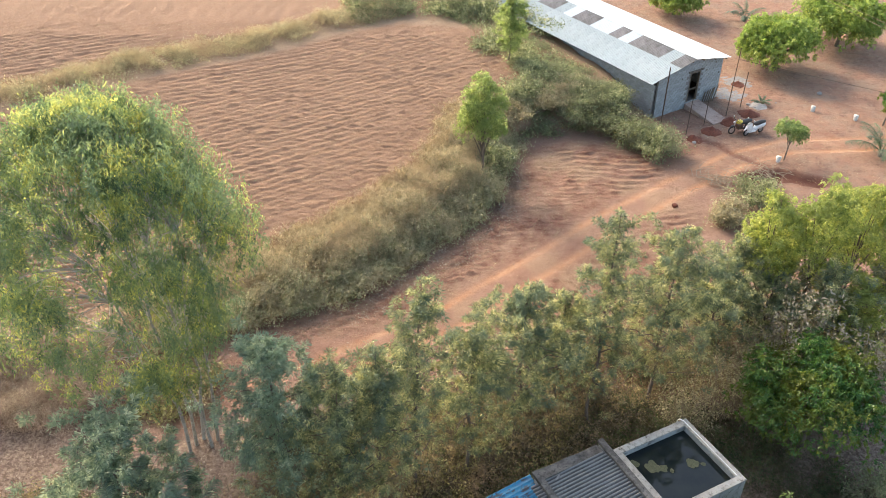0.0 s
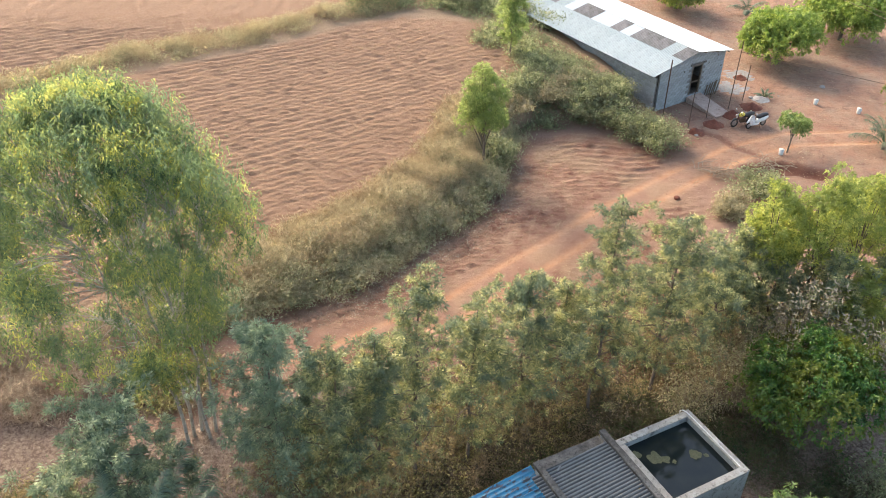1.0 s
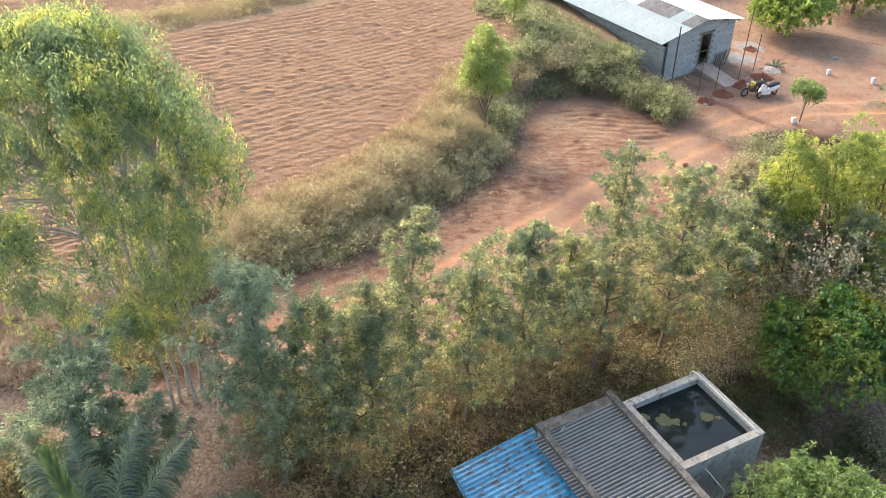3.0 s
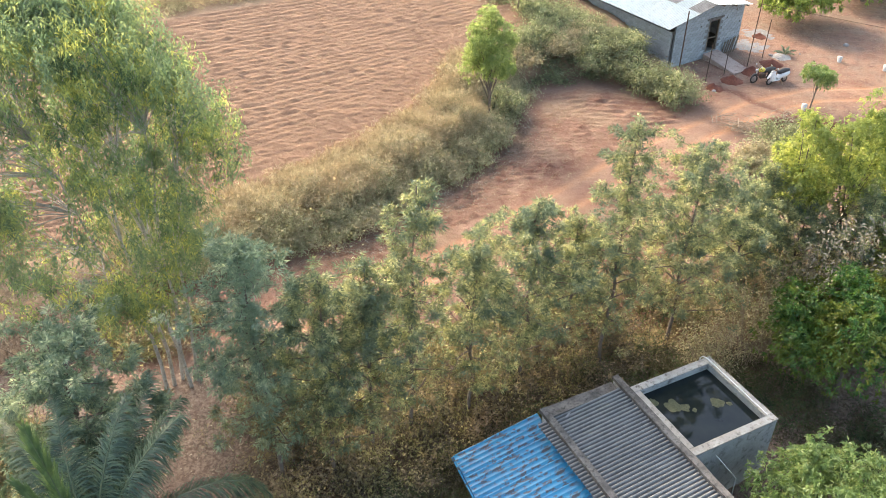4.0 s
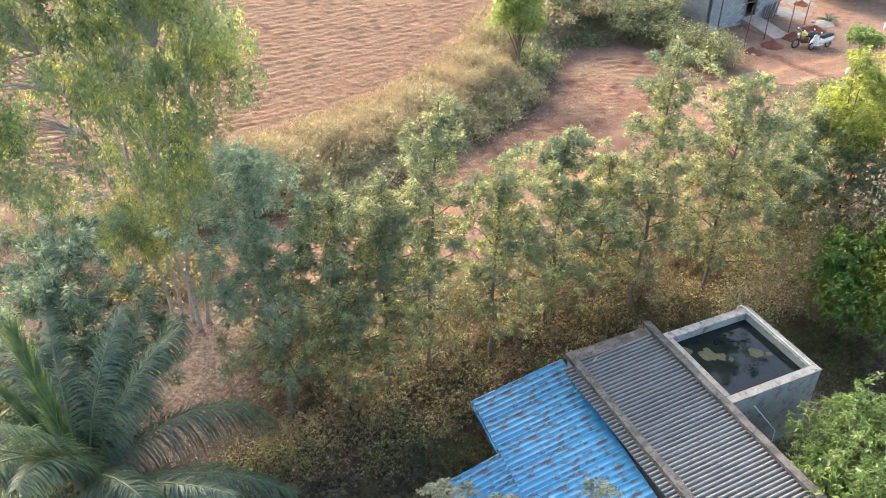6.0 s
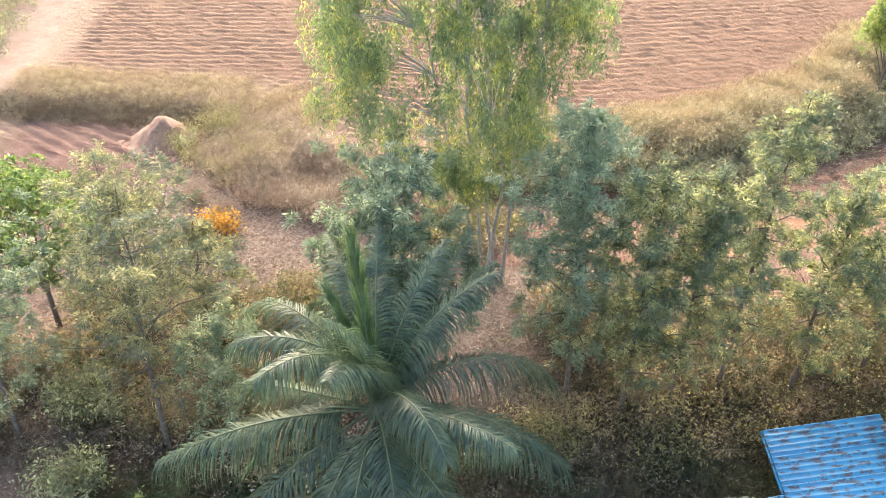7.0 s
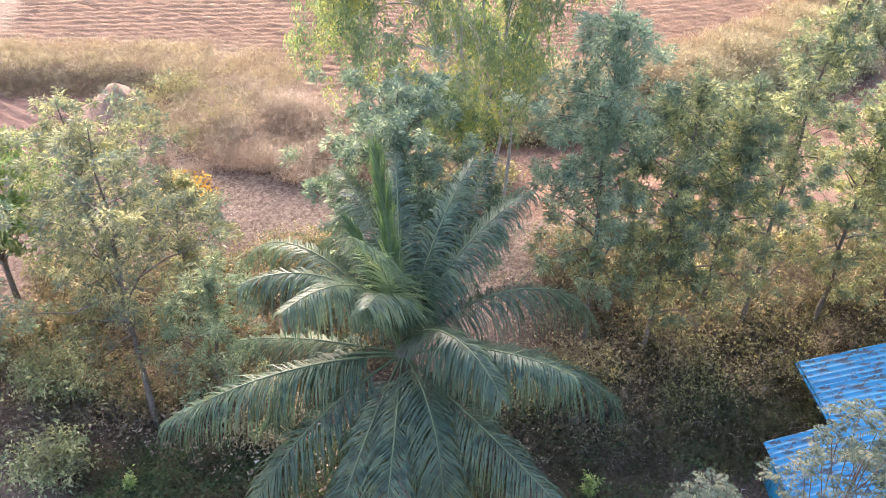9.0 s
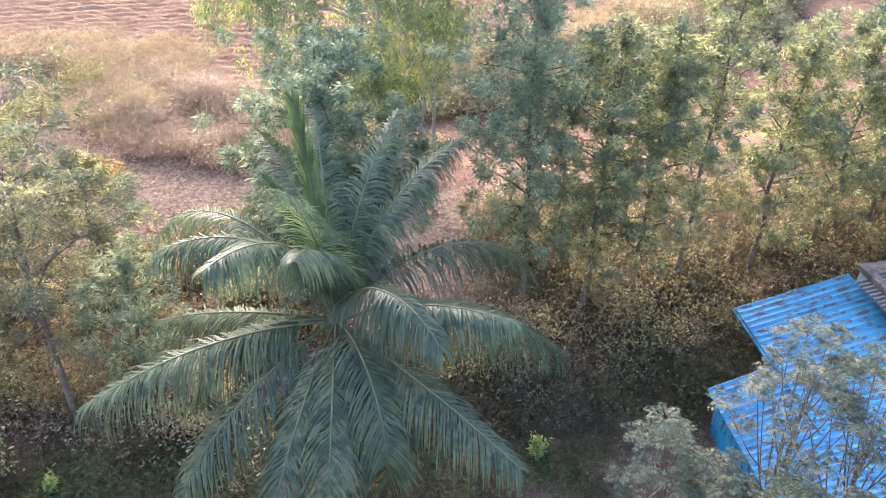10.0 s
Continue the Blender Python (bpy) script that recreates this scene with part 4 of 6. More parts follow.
# ---- cattle shed with block walls ----
def wave_sheet(width, length, pitch, amp, n_len=2, per=4, thick=0.0):
    """A corrugated sheet: waves across x (width), running along y (length); z up."""
    k = int(round(width / pitch * per))
    xs = np.linspace(0, width, k + 1)
    ys = np.linspace(0, length, n_len)
    x, y = np.meshgrid(xs, ys, indexing="ij")
    z = amp * np.sin(2 * np.pi * x / pitch)
    v = np.stack([x, y, z], -1).reshape(-1, 3)
    i, j = np.meshgrid(np.arange(k), np.arange(n_len - 1), indexing="ij")
    q = np.stack([i * n_len + j, (i + 1) * n_len + j, (i + 1) * n_len + j + 1, i * n_len + j + 1], -1).reshape(-1, 4)
    if thick:
        m = len(v)
        v = np.concatenate([v, v - [0, 0, thick]])
        q = np.concatenate([q, q[:, ::-1] + m])
    return v, q


def place(ob, m):
    ob.matrix_local = m
    return ob


def block_wall(parent, p0, p1, z0, tops, thick=0.15, openings=(), name="wall"):
    """A wall of 0.4 x 0.2 m blocks between two plan points; tops(u): its height at u metres; openings: (u0, u1, z0, z1)."""
    a, b = Vector((*p0, 0)), Vector((*p1, 0))
    ln = (b - a).length
    ang = math.atan2(b.y - a.y, b.x - a.x)
    us = sorted({0.0, ln, *[u for o in openings for u in o[:2]], *([ln / 2] if tops(ln / 2) > max(tops(0), tops(ln)) + 0.01 else [])})
    bm = bmesh.new()

    def slab(u0, u1, lo, top0, top1):
        if min(top0, top1) - lo < 0.02:
            return
        w = thick / 2 - 0.012
        vs = [bm.verts.new((u, s * w, z)) for s in (-1, 1) for u, z in ((u0, lo), (u1, lo), (u1, top1), (u0, top0))]
        for f in ((0, 1, 2, 3), (7, 6, 5, 4), (0, 4, 5, 1), (1, 5, 6, 2), (2, 6, 7, 3), (3, 7, 4, 0)):
            bm.faces.new([vs[i] for i in f])

    for u0, u1 in zip(us[:-1], us[1:]):
        mid = (u0 + u1) / 2
        hole = [o for o in openings if o[0] - 1e-6 <= mid <= o[1] + 1e-6]
        if hole:
            slab(u0, u1, z0, hole[0][2], hole[0][2])
            slab(u0, u1, hole[0][3], tops(u0), tops(u1))
        else:
            slab(u0, u1, z0, tops(u0), tops(u1))
    wall = part(name, bm, MORTAR, parent, "grey cement block wall")
    place(wall, pose(a.x, a.y, 0, 0, 0, math.degrees(ang)))
    sizes = {}
    row, z = 0, z0
    while z < max(tops(u) for u in np.linspace(0, ln, 9)):
        u = -0.2 if row % 2 else 0.0
        while u < ln:
            u0, u1 = max(u, 0) + 0.006, min(u + 0.4, ln) - 0.006
            mid = (u0 + u1) / 2
            ok = u1 - u0 > 0.08 and z + 0.19 <= tops(u0) + 0.03 and z + 0.19 <= tops(u1) + 0.03
            ok = ok and not any(o[0] < u1 - 0.02 and o[1] > u0 + 0.02 and o[2] < z + 0.17 and o[3] > z + 0.02 for o in openings)
            if ok:
                key = round(u1 - u0, 2)
                if key not in sizes:
                    bb = boxed((-key / 2, -thick / 2, 0.006), (key / 2, thick / 2, 0.194), 0.006)
                    me = bpy.data.meshes.new("block")
                    bb.to_mesh(me)
                    bb.free()
                    me.materials.append(BLOCK)
                    sizes[key] = me
                o = child("block", sizes[key], wall)
                place(o, pose(mid, rng.uniform(-0.004, 0.004), z, 0, 0, rng.uniform(-0.4, 0.4)))
            u += 0.4
        z += 0.2
        row += 1
    return wall


SHED = pose(14.13, 53.87, 0, 0, 0, math.degrees(math.atan2(0.546, 0.837)))


def cattle_shed():
    """Local frame: x across the gable from the left eave, y along the ridge, away from the yard."""
    ob = root("farm_shed", (0, 0, 0), "long grey cement-block farm shed with a corrugated roof", "shed")
    ob.matrix_world = SHED
    length, xl, xr, xm, ze, zr, zer = 18.6, 1.15, 7.55, 4.15, 2.78, 3.62, 2.98
    y0, z0 = 0.6, -0.45

    def roof_z(x):
        return ze + (zr - ze) * x / xm if x < xm else zr + (zer - zr) * (x - xm) / (7.7 - xm)

    def gable(u):
        return roof_z(xl + u) - 0.10

    block_wall(ob, (xl + 0.08, y0), (xr, y0), z0, lambda u: min(gable(u), 3.45), 0.15, ((3.15, 4.1, 0.16, 2.36),))
    block_wall(ob, (xl, y0 + 0.1), (xl, length - 0.4), z0, lambda u: 2.15, 0.15)
    block_wall(ob, (xr, length - 0.4), (xr, y0 + 0.1), z0, lambda u: 2.75, 0.15)
    block_wall(ob, (xr, length - 0.35), (xl, length - 0.35), z0, lambda u: 2.6, 0.15)
    part("floor", boxed((xl, y0, -0.3), (xr, length - 0.4, 0.14)), DARK_IN, ob)
    # door frame, lintel and the leaf standing open inside
    fr = bmesh.new()
    for u in (3.17, 4.08):
        box(fr, (xl + 0.08 + u - 0.03, y0 - 0.09, 0.16), (xl + 0.08 + u + 0.03, y0 + 0.06, 2.33))
    box(fr, (xl + 0.08 + 3.1, y0 - 0.09, 2.30), (xl + 0.08 + 4.15, y0 + 0.06, 2.36))
    part("door_frame", fr, WOOD, ob, "dark wooden door frame")
    part("lintel", boxed((xl + 2.98, y0 - 0.11, 2.37), (xl + 4.5, y0 + 0.10, 2.52), 0.01), DARK_CONCRETE, ob, "dark concrete lintel")
    part("door", boxed((xl + 3.2, y0 + 0.12, 0.18), (xl + 3.25, y0 + 1.0, 2.28), 0.008), WOOD, ob, "open dark wooden door")
    part("bar", boxed((xl + 3.25, y0 + 0.02, 1.02), (xl + 4.15, y0 + 0.07, 1.08)), WOOD, ob, "wooden bar across the doorway")
    # dark plates on the wall face: the darkness inside holes is painted
    for u, z in ((0.9, 1.75), (2.35, 2.05), (4.75, 2.2), (5.6, 2.6), (6.1, 1.7)):
        part("put_log_hole", boxed((xl + u, y0 - 0.083, z), (xl + u + 0.11, y0 - 0.07, z + 0.13)), DARK_CONCRETE, ob)
    # roof timbers
    for x in (0.35, 1.4, 2.6, 3.9, 5.0, 6.2, 7.4):
        part("purlin", boxed((x - 0.04, 0.1, roof_z(x) - 0.14), (x + 0.04, length - 0.1, roof_z(x) - 0.05)), WOOD, ob)
    # sheets: lower row on the left slope, upper row in mixed old and new sheets, white steel on the right slope
    sl = math.atan2(zr - ze, xm)
    run = xm / math.cos(sl)
    low_len, up_len = run * 0.70, run * 0.36
    me_low = smooth(mesh_np("sheet", *wave_sheet(1.1, low_len, 0.146, 0.024, 2, 5, 0.008), FIBRE))
    ups = {m.name: smooth(mesh_np("sheet", *wave_sheet(1.1, up_len, 0.146, 0.024, 2, 5, 0.008), m)) for m in (FIBRE_OLD, FIBRE, WHITE_SHEET)}
    tilt_l = Matrix.Rotation(-sl, 4, "Y")
    kinds = "OFOOOWOWWOOWFOOFWOOF"
    k = 0
    y = 0.0
    while y < length - 0.5:
        # a sheet's waves run down the slope: its length lies along x here
        s = child("roof_sheet", me_low, ob)
        place(s, Matrix.Translation((0, y + 1.1, ze + 0.0)) @ tilt_l @ Matrix.Rotation(radians(-90), 4, "Z") @ Matrix.Translation((0, 0, rng.uniform(-0.004, 0.004))))
        c = kinds[k % len(kinds)]
        me = ups[{"O": FIBRE_OLD, "F": FIBRE, "W": WHITE_SHEET}[c].name]
        s = child("roof_sheet", me, ob, {"O": "old brown fibre-cement sheet", "W": "white sheet", "F": ""}[c])
        place(s, Matrix.Translation((0, y + 1.1, ze)) @ tilt_l @ Matrix.Translation((run - up_len, 0, 0.022)) @ Matrix.Rotation(radians(-90), 4, "Z"))
        y += 1.05
        k += 1
    sr = math.atan2(zr - zer, 7.7 - xm)
    rr = (7.7 - xm) / math.cos(sr) + 0.12
    me_w = smooth(mesh_np("sheet", *wave_sheet(1.05, rr, 0.21, 0.012, 2, 4, 0.004), WHITE_SHEET))
    y = 0.0
    while y < length - 0.5:
        s = child("roof_sheet", me_w, ob, "white steel sheet")
        place(s, Matrix.Translation((xm - 0.06, y + 1.03, zr + 0.045)) @ Matrix.Rotation(sr, 4, "Y") @ Matrix.Rotation(radians(-90), 4, "Z"))
        y += 1.02
    part("bracket", boxed((xm - 0.12, y0 - 0.2, 3.3), (xm + 0.05, y0 - 0.08, 3.45), 0.01), RUBBLE, ob)
    return ob


cattle_shed()


def in_shed(x, y):
    p = SHED @ Vector((x, y, 0))
    return p.x, p.y


# ---- pump house with blue lean-to, and the water tank ----
HOUSE = pose(9.13, 22.62, 0, 0, 0, math.degrees(math.atan2(0.460, 0.888)))


def water_tank():
    ob = root("water_tank", (0, 0, 0), "open concrete water tank with dark water and stained rim", "water tank")
    ob.matrix_world = HOUSE
    hx, hy, top, bot, w = 1.80, 1.70, 1.50, -1.6, 0.26
    for lo, hi in (((-hx, hy - w, bot), (hx, hy, top)), ((-hx, -hy, bot), (hx, -hy + w, top)), ((-hx, -hy + w, bot), (-hx + w, hy - w, top)), ((hx - w, -hy + w, bot), (hx, hy - w, top))):
        part("wall", boxed(lo, hi, 0.012), PLASTER, ob)
    # rim slabs, slightly proud
    for lo, hi in (((-hx - 0.02, hy - w - 0.02, top + 0.002), (hx + 0.02, hy + 0.02, top + 0.05)), ((-hx - 0.02, -hy - 0.02, top + 0.002), (hx + 0.02, -hy + w + 0.02, top + 0.05)),
                   ((-hx - 0.02, -hy + w + 0.024, top + 0.002), (-hx + w + 0.02, hy - w - 0.024, top + 0.05)), ((hx - w - 0.02, -hy + w + 0.024, top + 0.002), (hx + 0.02, hy - w - 0.024, top + 0.05))):
        part("rim", boxed(lo, hi, 0.015), CONCRETE, ob, "stained concrete rim")
    part("water", boxed((-hx + w - 0.01, -hy + w - 0.01, 0.6), (hx - w + 0.01, hy - w + 0.01, 1.24)), WATER, ob, "dark still water")
    for cx, cy, r in ((-0.75, 0.55, 0.36), (-0.42, 0.28, 0.22), (-1.25, 0.95, 0.25), (0.72, -0.05, 0.33), (1.08, -0.25, 0.14), (-0.2, 0.05, 0.12)):
        bm = bmesh.new()
        k = 18
        ring = []
        for i in range(k):
            a = 2 * math.pi * i / k
            rr = r * (0.75 + 0.35 * noise.noise((math.cos(a) * 1.4 + cx * 3, math.sin(a) * 1.4 + cy * 3, 0.3)) + rng.uniform(-0.08, 0.08))
            ring.append((cx + rr * math.cos(a), cy + rr * math.sin(a)))
        vs = [bm.verts.new((x, y, 1.246)) for x, y in ring]
        mid = bm.verts.new((cx, cy, 1.262))
        for i in range(k):
            bm.faces.new((vs[i], vs[(i + 1) % k], mid))
        part("algae_mat", bm, ALGAE, ob, "floating mat of yellow-green algae")
    # inlet pipe over the far corner and along the right rim; outlet pipe in the near wall
    p = np.array([(hx - 0.42, hy + 0.05, 0.4), (hx - 0.40, hy + 0.04, 1.62), (hx - 0.34, hy - 0.02, 1.70), (hx - 0.24, hy - 0.16, 1.66), (hx - 0.20, hy - 0.4, 1.60), (hx - 0.22, -hy + 0.25, 1.585)])
    child("inlet_pipe", smooth(mesh_np("inlet_pipe", *tube(p, np.full(6, 0.024), 8), PVC)), ob, "white plastic pipe")
    p = np.array([(-0.75, -hy + 0.1, 1.02), (-0.72, -hy - 0.1, 1.0), (-0.45, -hy - 0.75, 0.55), (-0.42, -hy - 0.82, -1.7)])
    child("outlet_pipe", smooth(mesh_np("outlet_pipe", *tube(p, np.full(4, 0.018), 8), PVC)), ob, "white plastic pipe")
    return ob


water_tank()


def pump_house():
    ob = root("pump_house", (0, 0, 0), "pump house with corrugated grey roof and blackened concrete beams", "outbuilding")
    ob.matrix_world = HOUSE
    x0, x1, y0, y1 = -5.05, -2.12, -7.0, 2.15
    za, zb = 1.50, 1.74
    part("wall", boxed((x0, y0, -1.7), (x0 + 0.22, y1 - 0.03, za - 0.06)), PLASTER, ob)
    part("wall", boxed((x1 - 0.05, y0, -1.7), (x1 + 0.20, y1 - 0.03, zb - 0.06)), PLASTER, ob)
    part("wall", boxed((x0 + 0.223, y1 - 0.25, -1.7), (x1 - 0.053, y1 - 0.03, za - 0.06)), PLASTER, ob)
    # corrugated sheets, waves running from beam to beam
    sl = math.atan2(zb - za, x1 - x0)
    run = (x1 - x0 + 0.55) / math.cos(sl)
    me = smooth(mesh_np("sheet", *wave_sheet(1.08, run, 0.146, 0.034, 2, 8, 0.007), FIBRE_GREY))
    y = y1 - 0.42 - 1.08
    while y > y0 - 0.5:
        s = child("roof_sheet", me, ob)
        place(s, Matrix.Translation((x0 - 0.45, y + 1.08, za - 0.065)) @ Matrix.Rotation(-sl, 4, "Y") @ Matrix.Rotation(radians(-90), 4, "Z") @ Matrix.Translation((0, 0, rng.uniform(0, 0.006))))
        y -= 1.022
    for lo, hi in (((x0 - 0.12, y0, za - 0.0), (x0 + 0.12, y1, za + 0.15)), ((x1 - 0.10, y0, zb + 0.02), (x1 + 0.14, y1, zb + 0.14)), ((x0 + 0.122, y1 - 0.46, za - 0.02), (x1 - 0.102, y1, za + 0.13))):
        bm = boxed(lo, hi)
        bmesh.ops.subdivide_edges(bm, edges=[e for e in bm.edges if e.calc_length() > 1.5], cuts=14)
        for v in bm.verts:
            n = noise.noise(v.co * 1.7) * 0.022
            v.co += Vector((n, n * 0.6, n * 0.7))
        part("roof_beam", bm, DARK_CONCRETE, ob, "blackened concrete beam")
    bm = bmesh.new()
    for k in range(5):
        box(bm, (x0 + 0.5 + 0.05 * k, 1.45 + 0.03 * k, za + 0.09), (x0 + 0.55 + 0.05 * k, 1.5 + 0.03 * k, za + 0.13))
    part("debris", bm, RUBBLE, ob)
    return ob


pump_house()


def lean_to():
    ob = root("lean_to", (0, 0, 0), "lean-to with a faded blue corrugated steel roof stained by leaves", "lean-to")
    ob.matrix_world = HOUSE @ Matrix.Translation((-5.62, 2.5, 0)) @ Matrix.Rotation(radians(-4.5), 4, "Z") @ Matrix.Translation((5.62, -2.5, 0))
    xt, zt, xm, zm, xo, zo = -4.99, 0.995, -8.12, 0.166, -9.78, -0.494
    y1, ys, y0 = 2.59, 0.336, -8.0
    rib = 0.20

    def sheet(xa, za, xb, zb, ya, yb, name="roof_sheet"):
        """Ribs run down the slope from (xa, za) to (xb, zb)."""
        sl = math.atan2(za - zb, xa - xb)
        ln = math.hypot(xa - xb, za - zb)
        w = yb - ya
        n = int(round(w / rib))
        prof = []
        for k in range(n):
            u = k * w / n
            d = w / n
            prof += [(u, 0), (u + d * 0.55, 0), (u + d * 0.68, 0.022), (u + d * 0.86, 0.022)]
        prof.append((w, 0))
        prof = np.array(prof)
        ks = len(prof)
        cuts = 6
        v = np.array([(t * ln, u, z + 0.004 * math.sin(t * 9 + u)) for t in np.linspace(0, 1, cuts) for u, z in prof])
        i, j = np.meshgrid(np.arange(cuts - 1), np.arange(ks - 1), indexing="ij")
        q = np.stack([i * ks + j, (i + 1) * ks + j, (i + 1) * ks + j + 1, i * ks + j + 1], -1).reshape(-1, 4)
        m = len(v)
        v = np.concatenate([v, v - [0, 0, 0.006]])
        q = np.concatenate([q, q[:, ::-1] + m])
        s = child(name, mesh_np(name, v, q, BLUE), ob)
        place(s, Matrix.Translation((xb, ya, zb)) @ Matrix.Rotation(-sl, 4, "Y"))

    y = y1
    while y - 1.0 > y0:
        sheet(xt, zt, xm, zm, y - 1.04, y)
        y -= 1.0
    y = ys
    while y - 1.0 > y0:
        sheet(xm + 0.12, zm - 0.01, xo, zo, y - 1.04, y)
        y -= 1.0
    part("edge_strip", boxed((xm - 0.02, ys + 0.02, zm - 0.05), (xm - 0.005, y1 - 0.01, zm + 0.0)), BLUE, ob, "blue steel edge strip")
    part("gutter", boxed((xm - 0.075, ys + 0.02, zm - 0.10), (xm - 0.022, y1 - 0.01, zm - 0.05)), BLUE, ob)
    for x, y in ((xm + 0.1, y1 - 0.1), (xm + 0.1, ys + 0.15), (xo + 0.15, ys - 0.1), (xo + 0.15, ys - 3.0)):
        z = zm if x > -9 else zo
        part("post", boxed((x + 0.36, y - 0.24, height(*(HOUSE @ Vector((x, y, 0))).xy) - 0.1), (x + 0.44, y - 0.16, z - 0.02)), IRON, ob)
    # DARK_IN walls: the shade below the roof is put into their colour
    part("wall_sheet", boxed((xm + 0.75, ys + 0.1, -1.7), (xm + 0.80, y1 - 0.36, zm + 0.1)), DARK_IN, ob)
    part("wall_sheet", boxed((xo + 0.22, -5.0, -2.0), (xo + 0.25, ys - 0.2, zo - 0.08)), BLUE, ob, "blue sheet wall")
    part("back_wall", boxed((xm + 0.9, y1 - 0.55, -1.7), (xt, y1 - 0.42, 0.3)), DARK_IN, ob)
    return ob


lean_to()

# ---- the grove ----
gum_tree(-9.9, 25.5, 15.3, 4.5, "tall gum tree with pale stems and hanging yellow-green leaves")
BLUE_L = "slim young tree with dense blue-green narrow leaves"
GREEN_L = "slim young tree with olive-green narrow leaves"
acacia(-5.3, 21.4, 10.6, 2.2, 0.34, ACACIA_BLUE, BLUE_L, (0.0, -1.0), 38, (0.165, 0.048), 27)
acacia(-10.1, 19.0, 8.7, 2.54, 0.50, ACACIA_BLUE, "small blue-green tree with a rounded crown", (0.3, -0.9), 34, (0.165, 0.048), 27, 0.08, 0.0)
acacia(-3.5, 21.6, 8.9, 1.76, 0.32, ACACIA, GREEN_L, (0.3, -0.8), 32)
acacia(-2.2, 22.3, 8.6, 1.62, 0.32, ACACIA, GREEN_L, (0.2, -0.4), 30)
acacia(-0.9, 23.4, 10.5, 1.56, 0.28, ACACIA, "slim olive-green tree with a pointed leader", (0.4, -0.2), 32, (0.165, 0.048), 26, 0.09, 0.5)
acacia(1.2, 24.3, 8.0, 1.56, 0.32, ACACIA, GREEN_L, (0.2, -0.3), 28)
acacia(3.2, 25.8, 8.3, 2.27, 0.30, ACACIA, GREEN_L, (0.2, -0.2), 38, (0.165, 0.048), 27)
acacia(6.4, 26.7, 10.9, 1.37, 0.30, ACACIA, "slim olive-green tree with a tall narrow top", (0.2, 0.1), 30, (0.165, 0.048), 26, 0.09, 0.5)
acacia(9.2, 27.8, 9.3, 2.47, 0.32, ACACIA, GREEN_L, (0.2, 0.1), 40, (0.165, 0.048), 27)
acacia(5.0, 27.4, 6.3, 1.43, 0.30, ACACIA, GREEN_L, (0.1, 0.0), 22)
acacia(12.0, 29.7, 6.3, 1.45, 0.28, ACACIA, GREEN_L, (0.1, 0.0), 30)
for x, y, top, r in ((14.5, 31.6, 9.1, 1.25), (16.4, 31.2, 9.9, 1.5), (18.6, 32.0, 9.5, 1.6), (15.6, 33.4, 6.6, 1.5), (20.8, 33.2, 8.8, 1.7), (23.2, 33.6, 7.4, 1.9), (19.4, 35.2, 6.4, 1.7)):
    broad_tree("young_tree", x, y, top, r, ACACIA_LIME, "young tree with bright yellow-green leaves", 1.0, 1100, (0.17, 0.060), 0.08, "tree", "grove trees", 0.12, 44, 8, limbs_bare=0.6, limb_every=5)
for x, y, top, r in ((13.2, 31.2, 6.4, 1.5), (16.6, 29.7, 6.2, 1.6), (20.2, 30.8, 5.6, 1.7)):
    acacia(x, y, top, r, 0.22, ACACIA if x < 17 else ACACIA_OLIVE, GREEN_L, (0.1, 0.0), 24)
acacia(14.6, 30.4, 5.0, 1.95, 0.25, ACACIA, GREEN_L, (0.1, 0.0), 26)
acacia(18.2, 29.8, 5.2, 2.08, 0.25, ACACIA_LIME, GREEN_L, (0.1, 0.0), 26)
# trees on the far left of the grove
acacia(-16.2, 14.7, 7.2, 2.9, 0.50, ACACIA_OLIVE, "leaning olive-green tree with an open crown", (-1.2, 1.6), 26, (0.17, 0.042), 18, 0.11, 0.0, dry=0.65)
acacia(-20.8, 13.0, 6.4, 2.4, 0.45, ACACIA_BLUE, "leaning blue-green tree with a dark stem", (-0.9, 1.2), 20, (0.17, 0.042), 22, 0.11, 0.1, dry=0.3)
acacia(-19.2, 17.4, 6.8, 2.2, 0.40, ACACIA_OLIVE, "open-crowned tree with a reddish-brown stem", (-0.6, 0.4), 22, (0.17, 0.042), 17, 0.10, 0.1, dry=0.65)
acacia(-14.6, 16.0, 3.4, 1.7, 0.2, ACACIA_BLUE, "bushy blue-green young tree in the grove", (0.1, 0.0), 14, (0.17, 0.042), 22)
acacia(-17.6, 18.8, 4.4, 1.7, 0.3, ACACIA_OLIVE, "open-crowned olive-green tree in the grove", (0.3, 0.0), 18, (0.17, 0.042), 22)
broad_tree("leafy_tree", -23.8, 17.6, 5.0, 2.8, PALE_MANGO, "bright green broad-leaved tree at the edge of the grove", 0.8, 1300, (0.22, 0.09), 0.10)
for x, y, h, r, mat in ((-19.5, 14.6, 2.2, 1.5, SCRUB_GREEN), (-22.5, 12.6, 2.0, 1.5, SCRUB_GREEN), (-15.6, 17.6, 1.8, 1.3, WEED), (-13.2, 15.6, 1.6, 1.3, SCRUB), (-17.8, 12.2, 1.6, 1.2, SCRUB_GREEN),
                        (-11.8, 20.6, 1.5, 1.0, WEED), (-20.6, 18.8, 1.8, 1.4, SCRUB), (-13.6, 20.2, 1.2, 0.9, SCRUB_GREEN), (-24.6, 15.4, 2.0, 1.5, SCRUB_GREEN)):
    shrub(x, y, height(x, y) + h, r, mat, "tangled bush among the grove trees", 28, 90, (0.15, 0.06))
